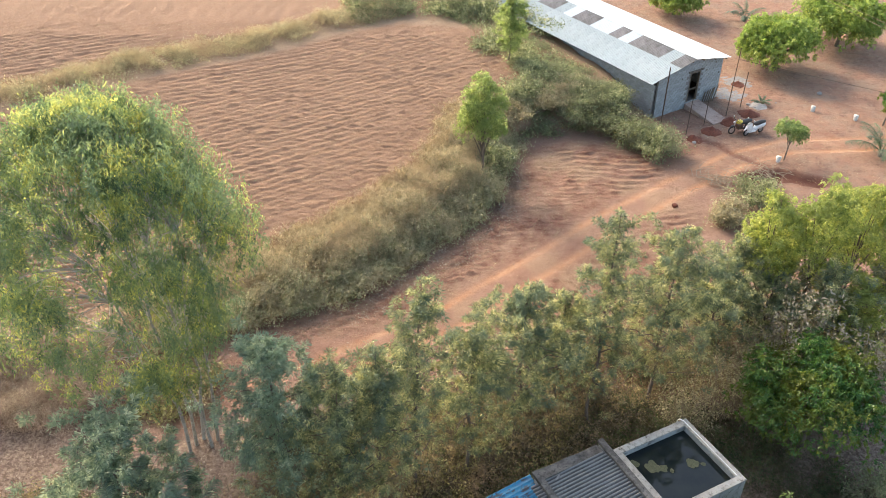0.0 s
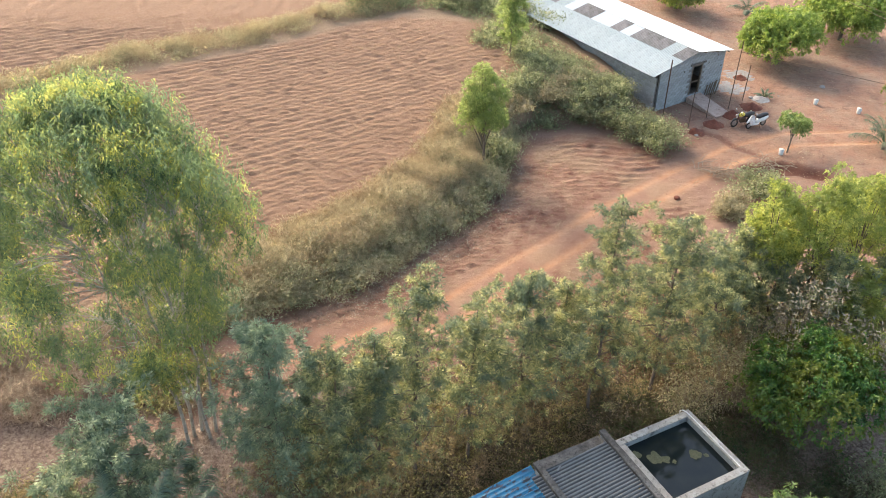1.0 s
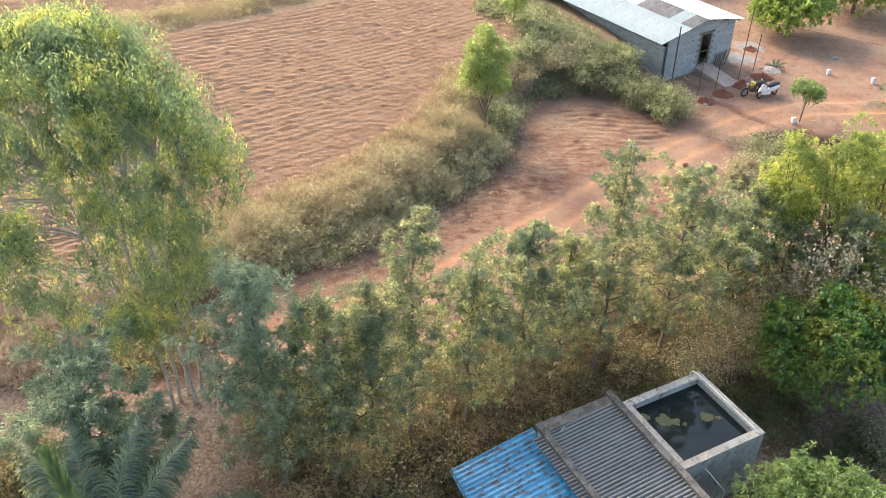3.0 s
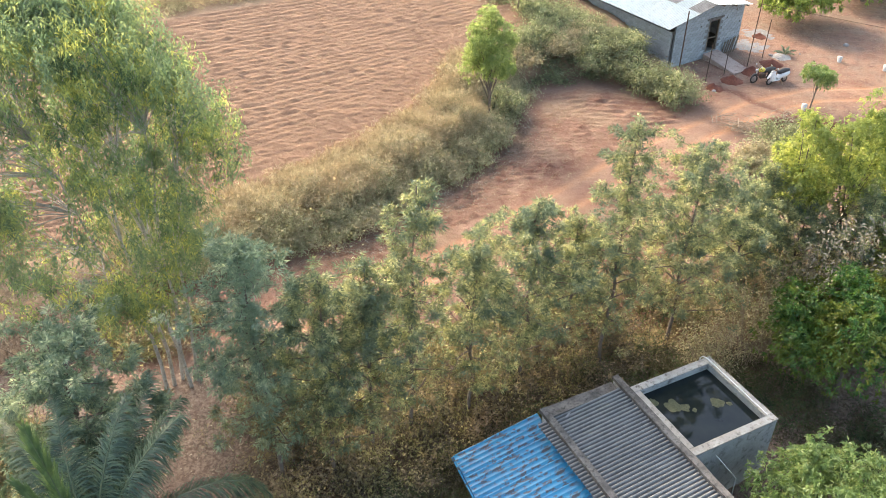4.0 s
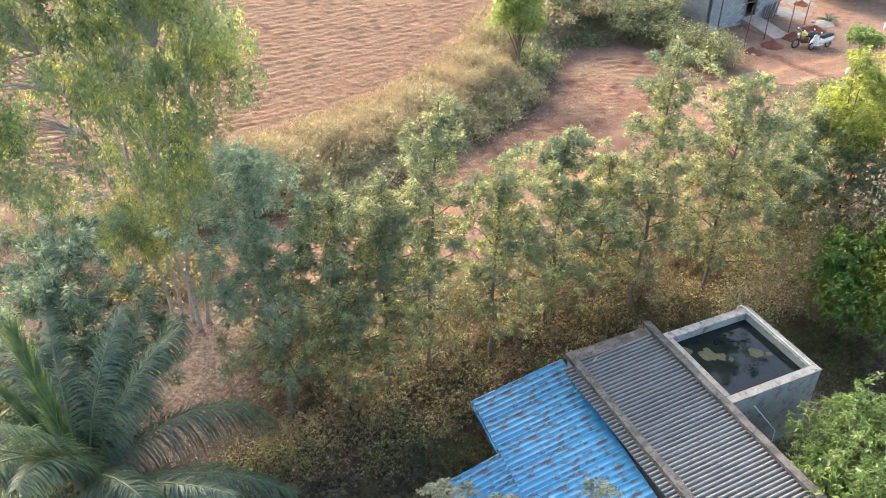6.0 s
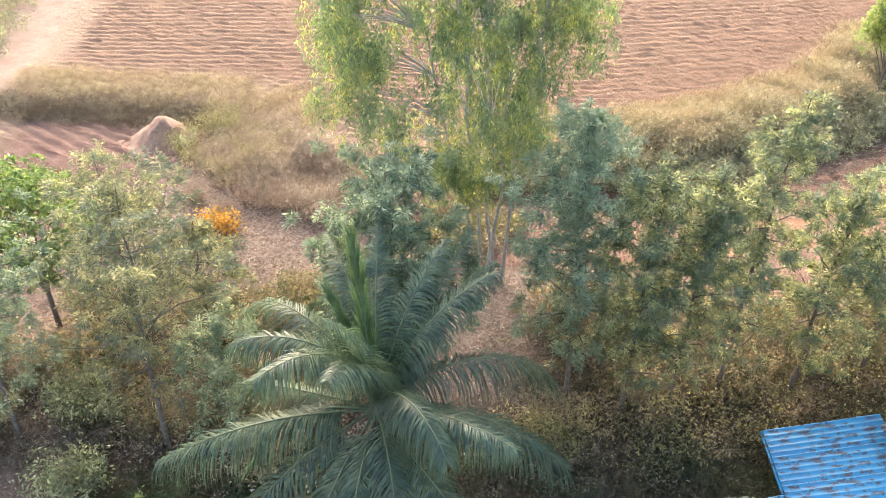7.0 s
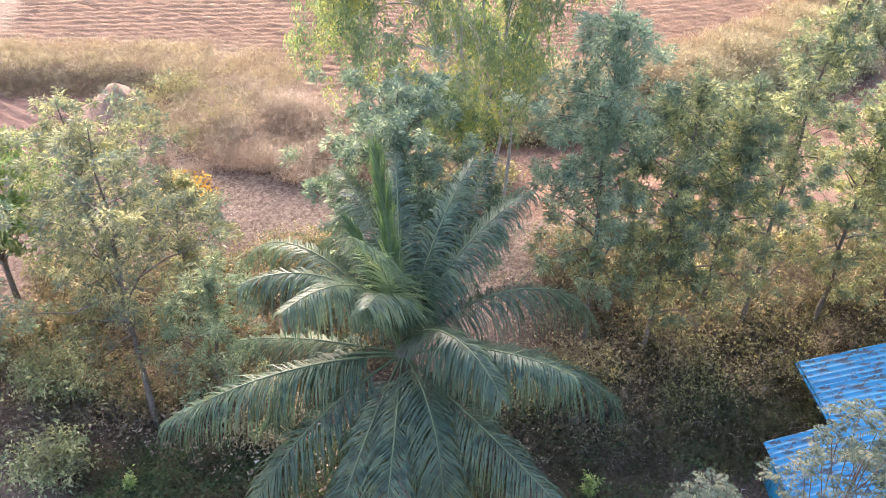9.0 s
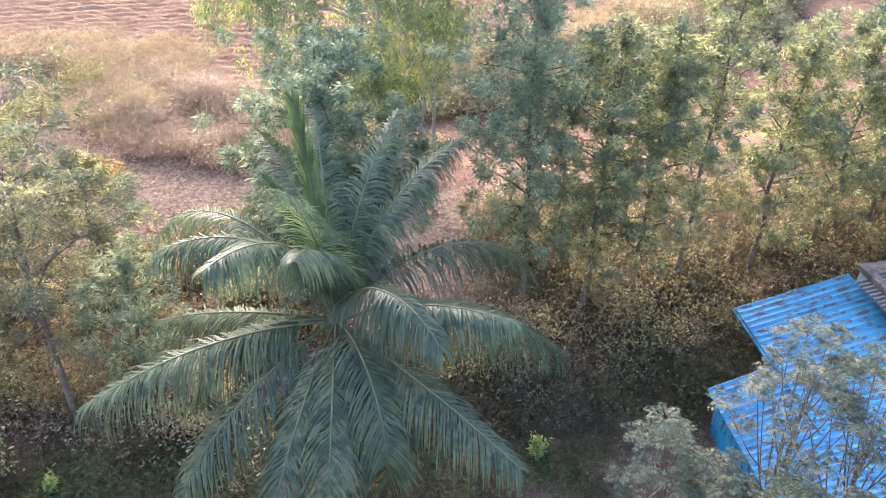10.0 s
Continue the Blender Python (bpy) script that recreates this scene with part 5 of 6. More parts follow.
# broad-leaved trees on the right
broad_tree("leafy_tree", 15.3, 25.6, 4.1, 2.85, DARKLEAF, "dense dark-green broad-leaved tree with yellowing lower leaves", 0.9, 3400, (0.175, 0.068), 0.13, per=9, lumps=46, skirt=0.05)
broad_tree("mango_tree", 12.2, 18.0, 3.9, 2.6, PALE_MANGO, "pale green leafy mango tree beside the tank", 0.9, 3300, (0.19, 0.056), 0.14, per=10, lumps=48, skirt=0.05)
shrub(15.4, 28.0, 6.0, 2.3, DEADLEAF, "half-dead grey tree with bare pale twigs", 60, 40, (0.21, 0.075), "withered_tree", "tree")
shrub(17.6, 27.2, 5.6, 2.1, DEADLEAF, "half-dead grey tree with bare pale twigs", 52, 40, (0.21, 0.075), "withered_tree", "tree")
for x, y, top, r in ((12.3, 27.3, 3.8, 1.5), (10.6, 26.7, 2.4, 1.3), (13.6, 27.9, 4.6, 1.5)):
    shrub(x, y, top, r, SCRUB, "dry brown shrub with bare pale twigs", 46, 46, (0.13, 0.05))
shrub(17.6, 22.6, 1.2, 1.7, SCRUB_GREEN, "grey-green bush behind the mango tree", 34, 110, (0.15, 0.05))
shrub(15.6, 20.6, 0.9, 1.5, SHADE_WEED, "dark green bush beside the mango tree", 30, 100, (0.15, 0.06))
# pale grey-green trees that stand close below
for x, y, top, r, tips in ((0.3, 12.3, 7.25, 1.1, 24), (1.4, 12.2, 7.15, 1.1, 24), (-1.5, 11.9, 5.15, 0.85, 20), (-0.7, 11.5, 4.9, 0.9, 22), (0.4, 11.2, 5.0, 1.0, 24), (3.1, 12.2, 8.1, 0.45, 5), (1.5, 10.9, 5.4, 1.0, 18)):
    feather_tree(x, y, top, r, tips, "pale grey-green feathery tree beside the lean-to")
coconut_palm()

# ---- field edges, bushes and far trees ----
broad_tree("young_tree", 2.5, 46.2, 7.5, 1.5, YOUNG_LEAF, "bright green young tree on the field bank", 1.2, 1800, (0.18, 0.05), 0.08, skirt=0.02, lumps=44, z0=0.0)
acacia(4.9, 59.5, 7.4, 0.95, 0.40, YOUNG_LEAF, "slender young tree with a bright green top", (0.1, 0.0), 20, (0.22, 0.06), 22, 0.06, dry=0.0)
broad_tree("mango_tree", 26.0, 63.6, 3.9, 2.9, MANGO, "round mango tree standing in the yard", 0.8, 3400, (0.27, 0.10), 0.16, "tree", "mango trees", 0.02, 52, 8, flat=0.9)
broad_tree("mango_tree", 32.6, 68.0, 4.4, 3.4, MANGO, "round mango tree standing in the yard", 0.8, 3600, (0.27, 0.10), 0.16, "tree", "mango trees", 0.02, 52, 8, flat=0.9)
broad_tree("mango_tree", 20.6, 75.0, 3.2, 2.4, MANGO, "round mango tree behind the shed", 0.8, 1900, (0.30, 0.11), 0.16, "tree", "mango trees", 0.02, 40, flat=0.9)
broad_tree("small_tree", 22.2, 49.2, 2.3, 1.05, PALE_MANGO, "small umbrella-shaped tree with a forked stem", 0.6, 300, (0.20, 0.07), 0.05, "tree", "", 0.5, 16)
broad_tree("small_tree", 30.6, 54.0, 2.2, 1.2, DARKLEAF, "small dark-green tree in the yard", 0.7, 420, (0.20, 0.07), 0.06, "tree", "", 0.4, 18)
small_palm(28.6, 49.7, 1.7, 10, "young palm beside the yard")
small_palm(23.2, 57.3, 0.5, 7, "small spiky plant beside the stone heap")
small_palm(26.6, 73.5, 1.3, 9, "young palm in the yard")
small_palm(-12.6, 18.9, 0.9, 7, "young palm in the grove")
for x, y, top, r, mat in ((14.2, 49.5, 1.9, 1.8, SCRUB_GREEN), (12.6, 51.4, 1.7, 1.7, SCRUB_GREEN), (12.5, 53.3, 1.4, 1.3, DARK_SCRUB), (10.4, 55.2, 2.0, 1.6, SCRUB_GREEN), (8.0, 58.0, 2.4, 1.8, SCRUB_GREEN), (18.7, 44.2, 1.4, 1.6, SCRUB_GREEN), (6.9, 57.4, 2.9, 1.8, SCRUB_GREEN), (8.8, 56.0, 2.2, 1.8, SCRUB),
                          (5.6, 55.0, 2.9, 1.9, SCRUB_GREEN), (11.6, 52.4, 2.0, 1.5, SCRUB_GREEN), (13.4, 51.0, 1.6, 1.4, SCRUB_GREEN), (9.4, 53.6, 2.2, 1.7, SCRUB_GREEN), (6.0, 60.0, 2.5, 1.8, SCRUB_GREEN), (3.8, 62.4, 2.5, 1.9, SCRUB_GREEN), (4.6, 52.6, 2.2, 1.5, SCRUB), (10.8, 54.2, 2.2, 1.7, SCRUB_GREEN), (7.4, 54.4, 2.2, 1.6, SCRUB), (3.4, 47.6, 1.8, 1.4, SCRUB_GREEN), (16.6, 42.2, 1.0, 1.2, SCRUB)):
    shrub(x, y, top, r, mat, "dusty green scrub bush on the bank" if mat is SCRUB_GREEN else "dry brown scrub bush on the bank", 40, 90, (0.17, 0.075))

# scrub on the banks
MAIN = [(-13.5, 31.0), (-9.6, 32.7), (-4.6, 35.4), (-2.2, 37.5), (0.7, 40.7), (3.0, 44.0), (3.9, 47.8), (5.2, 51.2)]
scrub_belt("bank_scrub", MAIN, 3.8, 1.35, 2300, SCRUB, "dusty grey-brown scrub on the field bank", (0.15, 0.055), 52, dome=0.55, patchy=0.0, flat=1.0)
scrub_belt("bank_scrub", np.array(MAIN) + [0.2, -0.3], 1.9, 1.45, 1000, DUSTY, "dusty green scrub at the foot of the field bank", (0.16, 0.075), 50, dome=0.7, patchy=0.0, flat=1.2)
scrub_belt("bank_grass", np.array(MAIN) + [-1.6, 1.8], 2.8, 0.75, 1700, STRAW, "dry straw-coloured grass along the field edge", (0.34, 0.032), 36, category="grass", upright=1.5)
scrub_belt("bank_grass", np.array(MAIN) + [-0.8, 1.0], 2.8, 1.5, 1000, STRAW, "tall dry grass stalks among the bank scrub", (0.36, 0.034), 34, category="grass", upright=1.5, dome=0.6, patchy=0.3)
scrub_belt("bank_scrub", [(5.2, 51.2), (8.5, 52.8), (12, 52.0), (14.4, 53.8)], 3.6, 1.2, 600, SCRUB_GREEN, "dusty scrub beside the shed", (0.16, 0.065), 56, patchy=0.3)
scrub_belt("bank_scrub", [(13.2, 53.9), (8.4, 61.2), (2.6, 70.2), (-3, 79)], 3.0, 0.9, 800, SCRUB_GREEN, "dusty green scrub along the shed", (0.15, 0.06), 50, patchy=0.2)
scrub_belt("far_bank_scrub", [(-60, 47.5), (-36, 51.6), (-28, 53.8), (-22, 57.8), (-14.3, 61.2), (-8, 65.4), (-3.5, 67.3)], 2.4, 1.45, 1500, SCRUB, "grey-green scrub on the bank between fields", (0.17, 0.065), 40, patchy=0.1, clump=0.6)
scrub_belt("far_bank_grass", [(-60, 48.9), (-36, 53.0), (-28, 55.2), (-22, 59.2), (-14.3, 62.6), (-8, 66.8), (-3.5, 68.4)], 1.8, 0.8, 1300, STRAW, "dry grass on the bank between fields", (0.34, 0.034), 28, category="grass", upright=1.5, patchy=0.2)
scrub_belt("far_scrub", [(-7, 66.5), (-2, 68.0), (4, 66.5), (9, 63)], 5.0, 1.9, 900, SCRUB_GREEN, "tall grey-green scrub at the field corner", (0.22, 0.10), 30)
scrub_belt("far_bank_scrub", [(-60, 74), (-40, 73), (-30, 74), (-18, 77.5), (-6, 84)], 2.6, 1.1, 900, SCRUB_GREEN, "grey-green scrub on a far bank", (0.26, 0.11), 20)
scrub_belt("road_bank_scrub", [(-39.5, 27.4), (-36.5, 27.8), (-32.6, 29.2), (-29.6, 30.0), (-26.0, 31.2)], 1.6, 0.7, 650, DARK_SCRUB, "dark dry scrub on the bank of the red plot", (0.22, 0.024), 46, upright=1.0)
scrub_belt("road_bank_grass", [(-39.5, 29.2), (-36.5, 29.6), (-32.6, 31.0), (-29.6, 31.8), (-26.0, 32.8), (-22, 31.9)], 2.8, 0.34, 700, STRAW, "dry grass on the bank of the red plot", (0.24, 0.020), 36, category="grass", upright=1.5)
scrub_belt("grass_patch", [(-26.0, 28.6), (-22.0, 26.4), (-17.6, 26.2), (-14.0, 27.5)], 4.6, 1.2, 1400, RUSSET, "tall dry reddish-brown grass at the foot of the bank", (0.32, 0.022), 42, category="grass", dome=0.7, upright=1.2)
scrub_belt("weed_patch", [(-28.0, 28.8), (-22.6, 27.0)], 4.2, 1.3, 420, WEED_YELLOW, "yellow-green weeds among the dry grass", (0.18, 0.03), 50, category="weeds", dome=0.7)
scrub_belt("road_scrub", [(-41.6, 30), (-46, 38), (-52, 50), (-62, 70)], 4.0, 1.4, 500, SCRUB_GREEN, "green scrub beside the dirt road", (0.20, 0.08), 30)
scrub_belt("gum_foot_weeds", [(-13.5, 27.4), (-10.6, 27.0)], 2.8, 1.2, 260, WEED_YELLOW, "yellow-green weeds round the foot of the gum tree", (0.19, 0.07), 40, category="weeds")

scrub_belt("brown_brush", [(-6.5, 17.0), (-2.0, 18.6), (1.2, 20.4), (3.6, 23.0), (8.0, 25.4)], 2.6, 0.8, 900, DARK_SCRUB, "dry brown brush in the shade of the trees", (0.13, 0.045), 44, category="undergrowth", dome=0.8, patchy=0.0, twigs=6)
# withered twiggy shrubs and a bush with orange leaves at the edge of the grove
for x, y, h, r in ((-23.6, 25.6, 1.5, 0.7), (-21.6, 25.0, 1.3, 0.6), (-19.6, 20.6, 1.2, 0.8), (-16.8, 17.2, 1.3, 0.9), (-15.2, 18.6, 1.1, 0.8), (-14.2, 19.4, 1.0, 0.6)):
    shrub(x, y, height(x, y) + h, r, PINKISH, "withered pinkish-grey shrub with fine bare twigs", 30, 60, (0.10, 0.022), "withered_shrub", "shrub")
shrub(-21.2, 24.2, height(-21.2, 24.2) + 1.4, 0.8, ORANGE, "small bush with orange-yellow leaves", 16, 40, (0.18, 0.085))
shrub(-14.8, 22.2, height(-14.8, 22.2) + 0.9, 0.7, SCRUB_GREEN, "low broad-leaved green bush on bare earth", 14, 40, (0.22, 0.11))

# undergrowth of the grove
scrub_belt("undergrowth", [(-8.0, 21.6), (-3.0, 22.0), (2.0, 24.6), (8.0, 27.2), (13.0, 28.6), (22, 30)], 4.4, 1.9, 2100, WEED, "tangled yellow-green undergrowth beneath the trees", (0.14, 0.062), 44, category="undergrowth", dome=0.8, patchy=0.2, flat=0.3)
scrub_belt("yellow_undergrowth", [(-7.0, 18.2), (-3.6, 19.0), (-0.6, 20.8), (2.6, 23.0), (7.0, 25.2)], 2.6, 1.25, 700, WEED_YELLOW, "withered yellow-brown undergrowth beneath the trees", (0.13, 0.06), 44, category="undergrowth", dome=0.75, patchy=0.2, flat=0.3)
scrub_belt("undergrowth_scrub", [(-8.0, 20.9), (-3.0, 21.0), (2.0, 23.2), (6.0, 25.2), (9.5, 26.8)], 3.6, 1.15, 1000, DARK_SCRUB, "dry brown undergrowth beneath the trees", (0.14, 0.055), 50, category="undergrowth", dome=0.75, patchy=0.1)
scrub_belt("left_undergrowth", [(-23.0, 13.6), (-17.0, 14.6), (-13.0, 16.8), (-10.6, 19.4)], 6.4, 1.3, 2300, WEED, "dry yellow and green undergrowth in the grove", (0.14, 0.062), 40, category="undergrowth", dome=0.75, patchy=0.3, flat=0.3)
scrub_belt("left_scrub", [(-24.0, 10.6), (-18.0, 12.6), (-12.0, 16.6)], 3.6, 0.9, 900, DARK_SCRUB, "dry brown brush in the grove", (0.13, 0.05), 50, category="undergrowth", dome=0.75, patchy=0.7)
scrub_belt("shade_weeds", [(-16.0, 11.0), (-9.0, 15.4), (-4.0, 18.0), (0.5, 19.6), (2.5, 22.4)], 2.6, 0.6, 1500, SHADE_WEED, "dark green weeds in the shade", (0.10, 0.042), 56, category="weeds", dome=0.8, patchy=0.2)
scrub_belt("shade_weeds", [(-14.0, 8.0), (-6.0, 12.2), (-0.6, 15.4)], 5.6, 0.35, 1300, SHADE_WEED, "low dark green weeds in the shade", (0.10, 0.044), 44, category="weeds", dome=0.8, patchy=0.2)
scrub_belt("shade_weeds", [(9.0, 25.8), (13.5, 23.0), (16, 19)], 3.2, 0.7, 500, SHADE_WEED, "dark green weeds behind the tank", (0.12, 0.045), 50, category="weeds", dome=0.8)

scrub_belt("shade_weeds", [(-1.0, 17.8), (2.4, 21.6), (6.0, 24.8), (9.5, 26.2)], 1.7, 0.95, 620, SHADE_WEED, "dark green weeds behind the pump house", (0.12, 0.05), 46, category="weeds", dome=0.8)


def strewn(n, x0, x1, y0, y1):
    return np.stack([rng.uniform(x0, x1, n), rng.uniform(y0, y1, n)], 1)


scatter("fallen_leaves", strewn(20000, -26, 18, 9, 31), LITTER, "fallen dry leaves on the floor of the grove", "leaf litter", (0.14, 0.055), 1, 0.05, 0.02, 0.2)
scatter("fallen_leaves", strewn(9000, -23, -10.5, 13.5, 23), LITTER, "dry pale leaves caught on the brush of the grove", "leaf litter", (0.15, 0.07), 1, 0.05, 0.7, 0.3)
edge_pts = np.array([(-9.6, 31.4), (-4.6, 34.2), (-2.2, 36.6), (0.9, 39.7), (3.2, 43.2), (4.3, 47.0)])
pick = rng.integers(0, 5, 9000)
uu = rng.uniform(0, 1, (9000, 1))
scatter("fallen_leaves", edge_pts[pick] * (1 - uu) + edge_pts[pick + 1] * uu + rng.normal(size=(9000, 2)) * [0.9, 0.9], LITTER, "fallen pale leaves along the bank", "leaf litter", (0.13, 0.05), 1, 0.05, 0.02, 0.2)
px = strewn(16000, -9, 14, 32, 53)
ps = base_height(px[:, 0], px[:, 1])[1]
px = px[(ps < -0.6) & (line_dist(px[:, 0], px[:, 1], TRACK) > 1.1) & (np.sin((ps + 0.25 * wobble(px[:, 0], px[:, 1], 0.35, 1.0)) * 2 * np.pi / 0.62) + rng.normal(size=len(px)) * 0.45 > 0.35)]
scatter("pasture_stubble", px, STRAW, "sparse dry grass stubble on the pasture", "grass", (0.16, 0.012), 5, 0.10, 0.03, 0.6)
fx = strewn(6500, -48, 4, 38, 66)
fx = fx[base_height(fx[:, 0], fx[:, 1])[1] > 3.0]
scatter("field_stubble", fx, STRAW, "dry stubble in the furrows of the field", "grass", (0.20, 0.016), 4, 0.16, 0.04, 0.5)


def clod_stuff(name, xy, r0, r1, label, mat):
    """Loose lumps of earth: small uneven octahedra."""
    n = len(xy)
    zz = base_height(xy[:, 0], xy[:, 1])[0]
    s = rng.uniform(0, 1, (n, 1, 1)) ** 2.5 * (r1 - r0) + r0
    unit_v = np.array([(1, 0, 0), (0, 1, 0), (-1, 0, 0), (0, -1, 0), (0, 0, 0.5), (0, 0, -0.5)], float)
    v = unit_v[None] * s * rng.uniform(0.6, 1.35, (n, 6, 3)) + np.concatenate([xy, zz[:, None] + 0.06], 1)[:, None]
    f = np.array([(0, 1, 4), (1, 2, 4), (2, 3, 4), (3, 0, 4), (1, 0, 5), (2, 1, 5), (3, 2, 5), (0, 3, 5)])
    q = (np.arange(n)[:, None, None] * 6 + f[None]).reshape(-1, 3)
    tagged(new(name, mesh_np(name, v.reshape(-1, 3), q, mat)), label, "earth clods", "", "stuff")


cx = strewn(19000, -48, 4, 36, 70)
cs = base_height(cx[:, 0], cx[:, 1])[1]
cx = cx[(cs > 2.6) & (np.sin(furrow_phase(cx[:, 0], cx[:, 1], cs)) + rng.normal(size=len(cx)) * 0.4 > 0.2)]
clod_stuff("earth_clods", cx, 0.025, 0.065, "loose clods of ploughed earth in the field", CLOD)
clod_stuff("earth_clods", strewn(5000, -8, 15, 33, 53), 0.02, 0.05, "small clods of earth on the pasture", CLOD)
clod_stuff("loose_stones", strewn(2600, 12, 40, 40, 82), 0.015, 0.06, "loose stones and clods on the yard", CLOD)
scatter("yard_grass", strewn(2500, 14, 40, 42, 85), STRAW, "dry grass in the yard", "grass", (0.18, 0.016), 4, 0.16, 0.03, 0.5)
for x, y, s in ((-4.0, 16.6, 1.0), (-15.4, 12.6, 0.9)):
    shrub(x, y, height(x, y) + s, 0.2, YOUNG_LEAF, "bright green sapling in the shade", 7, 40, (0.13, 0.06), "sapling", "sapling")

# ---- yard things ----
def pole(x, y, h, r, label, lean=(0, 0)):
    z = height(x, y)
    me = smooth(mesh_np("post", *tube(np.array([[0, 0, -0.15], [lean[0] * 0.5, lean[1] * 0.5, h / 2], [lean[0], lean[1], h]]), [r, r, r * 0.9], 7), IRON))
    ob = new("post", me)
    ob.location = (x, y, z)
    return tagged(ob, label, "post", "yard posts")


pole(20.1, 55.4, 5.0, 0.03, "tall thin iron post carrying a wire", (0.1, 0.1))
pole(21.5, 56.8, 2.7, 0.03, "thin iron post in the yard", (0.05, 0))
pole(16.6, 52.5, 2.7, 0.03, "thin iron post in the yard", (0.05, 0.05))
pole(18.2, 54.0, 1.8, 0.03, "thin iron post beside the ramp", (0, 0))
pole(15.2, 54.0, 4.2, 0.045, "grey iron post at the shed corner", (0.05, 0.1))


def wire(a, b, sag, label):
    t = np.linspace(0, 1, 12)[:, None]
    p = np.array(a) * (1 - t) + np.array(b) * t - np.array([0, 0, sag]) * 4 * t * (1 - t)
    tagged(new("wire", mesh_np("wire", *tube(p, np.full(12, 0.015), 4), IRON)), label, "wire")


wire((20.15, 55.42, 3.95), (35.6, 44.5, 4.15), 0.0, "pale wire that runs from the tall post over the yard")
wire((24.0, 68.6, 6.5), (33.1, 42.3, 6.5), 0.0, "thin pale overhead wire above the yard")
wire((24.6, 68.6, 6.5), (34.0, 42.4, 6.5), 0.0, "thin pale overhead wire above the yard")


def ramp_slab():
    bm = bmesh.new()
    x0, x1 = 4.15, 5.55
    vs = [bm.verts.new(p) for p in ((x0, 0.45, 0.13), (x1, 0.45, 0.13), (x1 - 0.15, -2.5, -0.2), (x0 - 0.15, -2.5, -0.2), (x0, 0.45, -0.4), (x1, 0.45, -0.4), (x1 - 0.15, -2.5, -0.4), (x0 - 0.15, -2.5, -0.4))]
    for f in ((0, 1, 2, 3), (7, 6, 5, 4), (0, 4, 5, 1), (1, 5, 6, 2), (2, 6, 7, 3), (3, 7, 4, 0)):
        bm.faces.new([vs[i] for i in f])
    bmesh.ops.bevel(bm, geom=bm.edges[:], offset=0.02, segments=1, affect="EDGES")
    me = bpy.data.meshes.new("ramp")
    bm.to_mesh(me)
    bm.free()
    me.materials.append(SLAB)
    ob = new("ramp", me)
    ob.matrix_world = SHED
    tagged(ob, "pinkish concrete ramp up to the shed door", "ramp")


ramp_slab()


def heap(x, y, r, h, mat, name, label, category, seed=0.0):
    bm = bmesh.new()
    bmesh.ops.create_grid(bm, x_segments=22, y_segments=22, size=r * 1.2)
    for v in bm.verts:
        d = v.co.xy.length / r * (1 + 0.25 * noise.noise((v.co.x * 1.5 / r + seed, v.co.y * 1.5 / r, seed)))
        k = max(0.0, 1 - d)
        v.co.z = h * k * (1 + 0.45 * noise.noise((v.co.x * 2.2, v.co.y * 2.2, seed))) - 0.06 * (d > 1) + 0.10 * h * noise.noise((v.co.x * 8, v.co.y * 8, seed))
    me = bpy.data.meshes.new(name)
    bm.to_mesh(me)
    bm.free()
    me.materials.append(mat)
    ob = new(name, smooth(me))
    ob.location = (x, y, height(x, y) - 0.02)
    tagged(ob, label, category)


for i, (x, y, r, h) in enumerate(((18.4, 53.0, 0.72, 0.42), (20.1, 54.4, 0.75, 0.42), (21.8, 55.7, 0.78, 0.45), (17.0, 51.9, 0.62, 0.34), (22.4, 60.6, 0.6, 0.25))):
    heap(x, y, r, h, RED_SOIL, "soil_mound", "low heap of dug dark-red soil", "soil heap", i * 3.1)
heap(-28.5, 29.4, 1.55, 1.15, MOUND, "soil_mound", "pale brown soil mound on the red plot", "soil mound", 5.0)
heap(22.9, 57.0, 0.7, 0.25, RUBBLE, "rubble_heap", "small heap of pale stones", "rubble", 8.0)
heap(21.2, 59.2, 1.5, 0.05, CEMENT, "cement_spill", "pale cement dust spread beside the shed", "cement", 9.0)
heap(22.4, 61.4, 1.5, 0.05, CEMENT, "cement_spill", "pale cement dust spread beside the shed", "cement", 2.0)


def bucket(x, y, tip=0.0):
    z = height(x, y)
    ob = root("bucket", (x, y, z), "old white plastic bucket on the ground", "bucket", "buckets")
    t = np.array([(0, 0, 0.0), (0, 0, 0.02), (0, 0, 0.36), (0, 0, 0.37), (0, 0, 0.355), (0, 0, 0.04)])
    v, q = tube(t, [0.13, 0.13, 0.165, 0.175, 0.155, 0.125], 16)
    b = child("body", smooth(mesh_np("body", v, q, PLASTIC)), ob)
    bm = bmesh.new()
    bmesh.ops.create_circle(bm, cap_ends=True, segments=16, radius=0.128, matrix=Matrix.Translation((0, 0, 0.045)))
    part("base", bm, PLASTIC, ob)
    a = np.linspace(0, np.pi, 10)
    child("handle", mesh_np("handle", *tube(np.stack([0.17 * np.cos(a), 0.02 + 0.14 * np.sin(a), 0.36 - 0.05 * np.sin(a)], 1), np.full(10, 0.006), 5), IRON), ob, "thin wire handle")


bucket(26.5, 56.2)
bucket(29.0, 54.8)
bucket(21.7, 48.9)


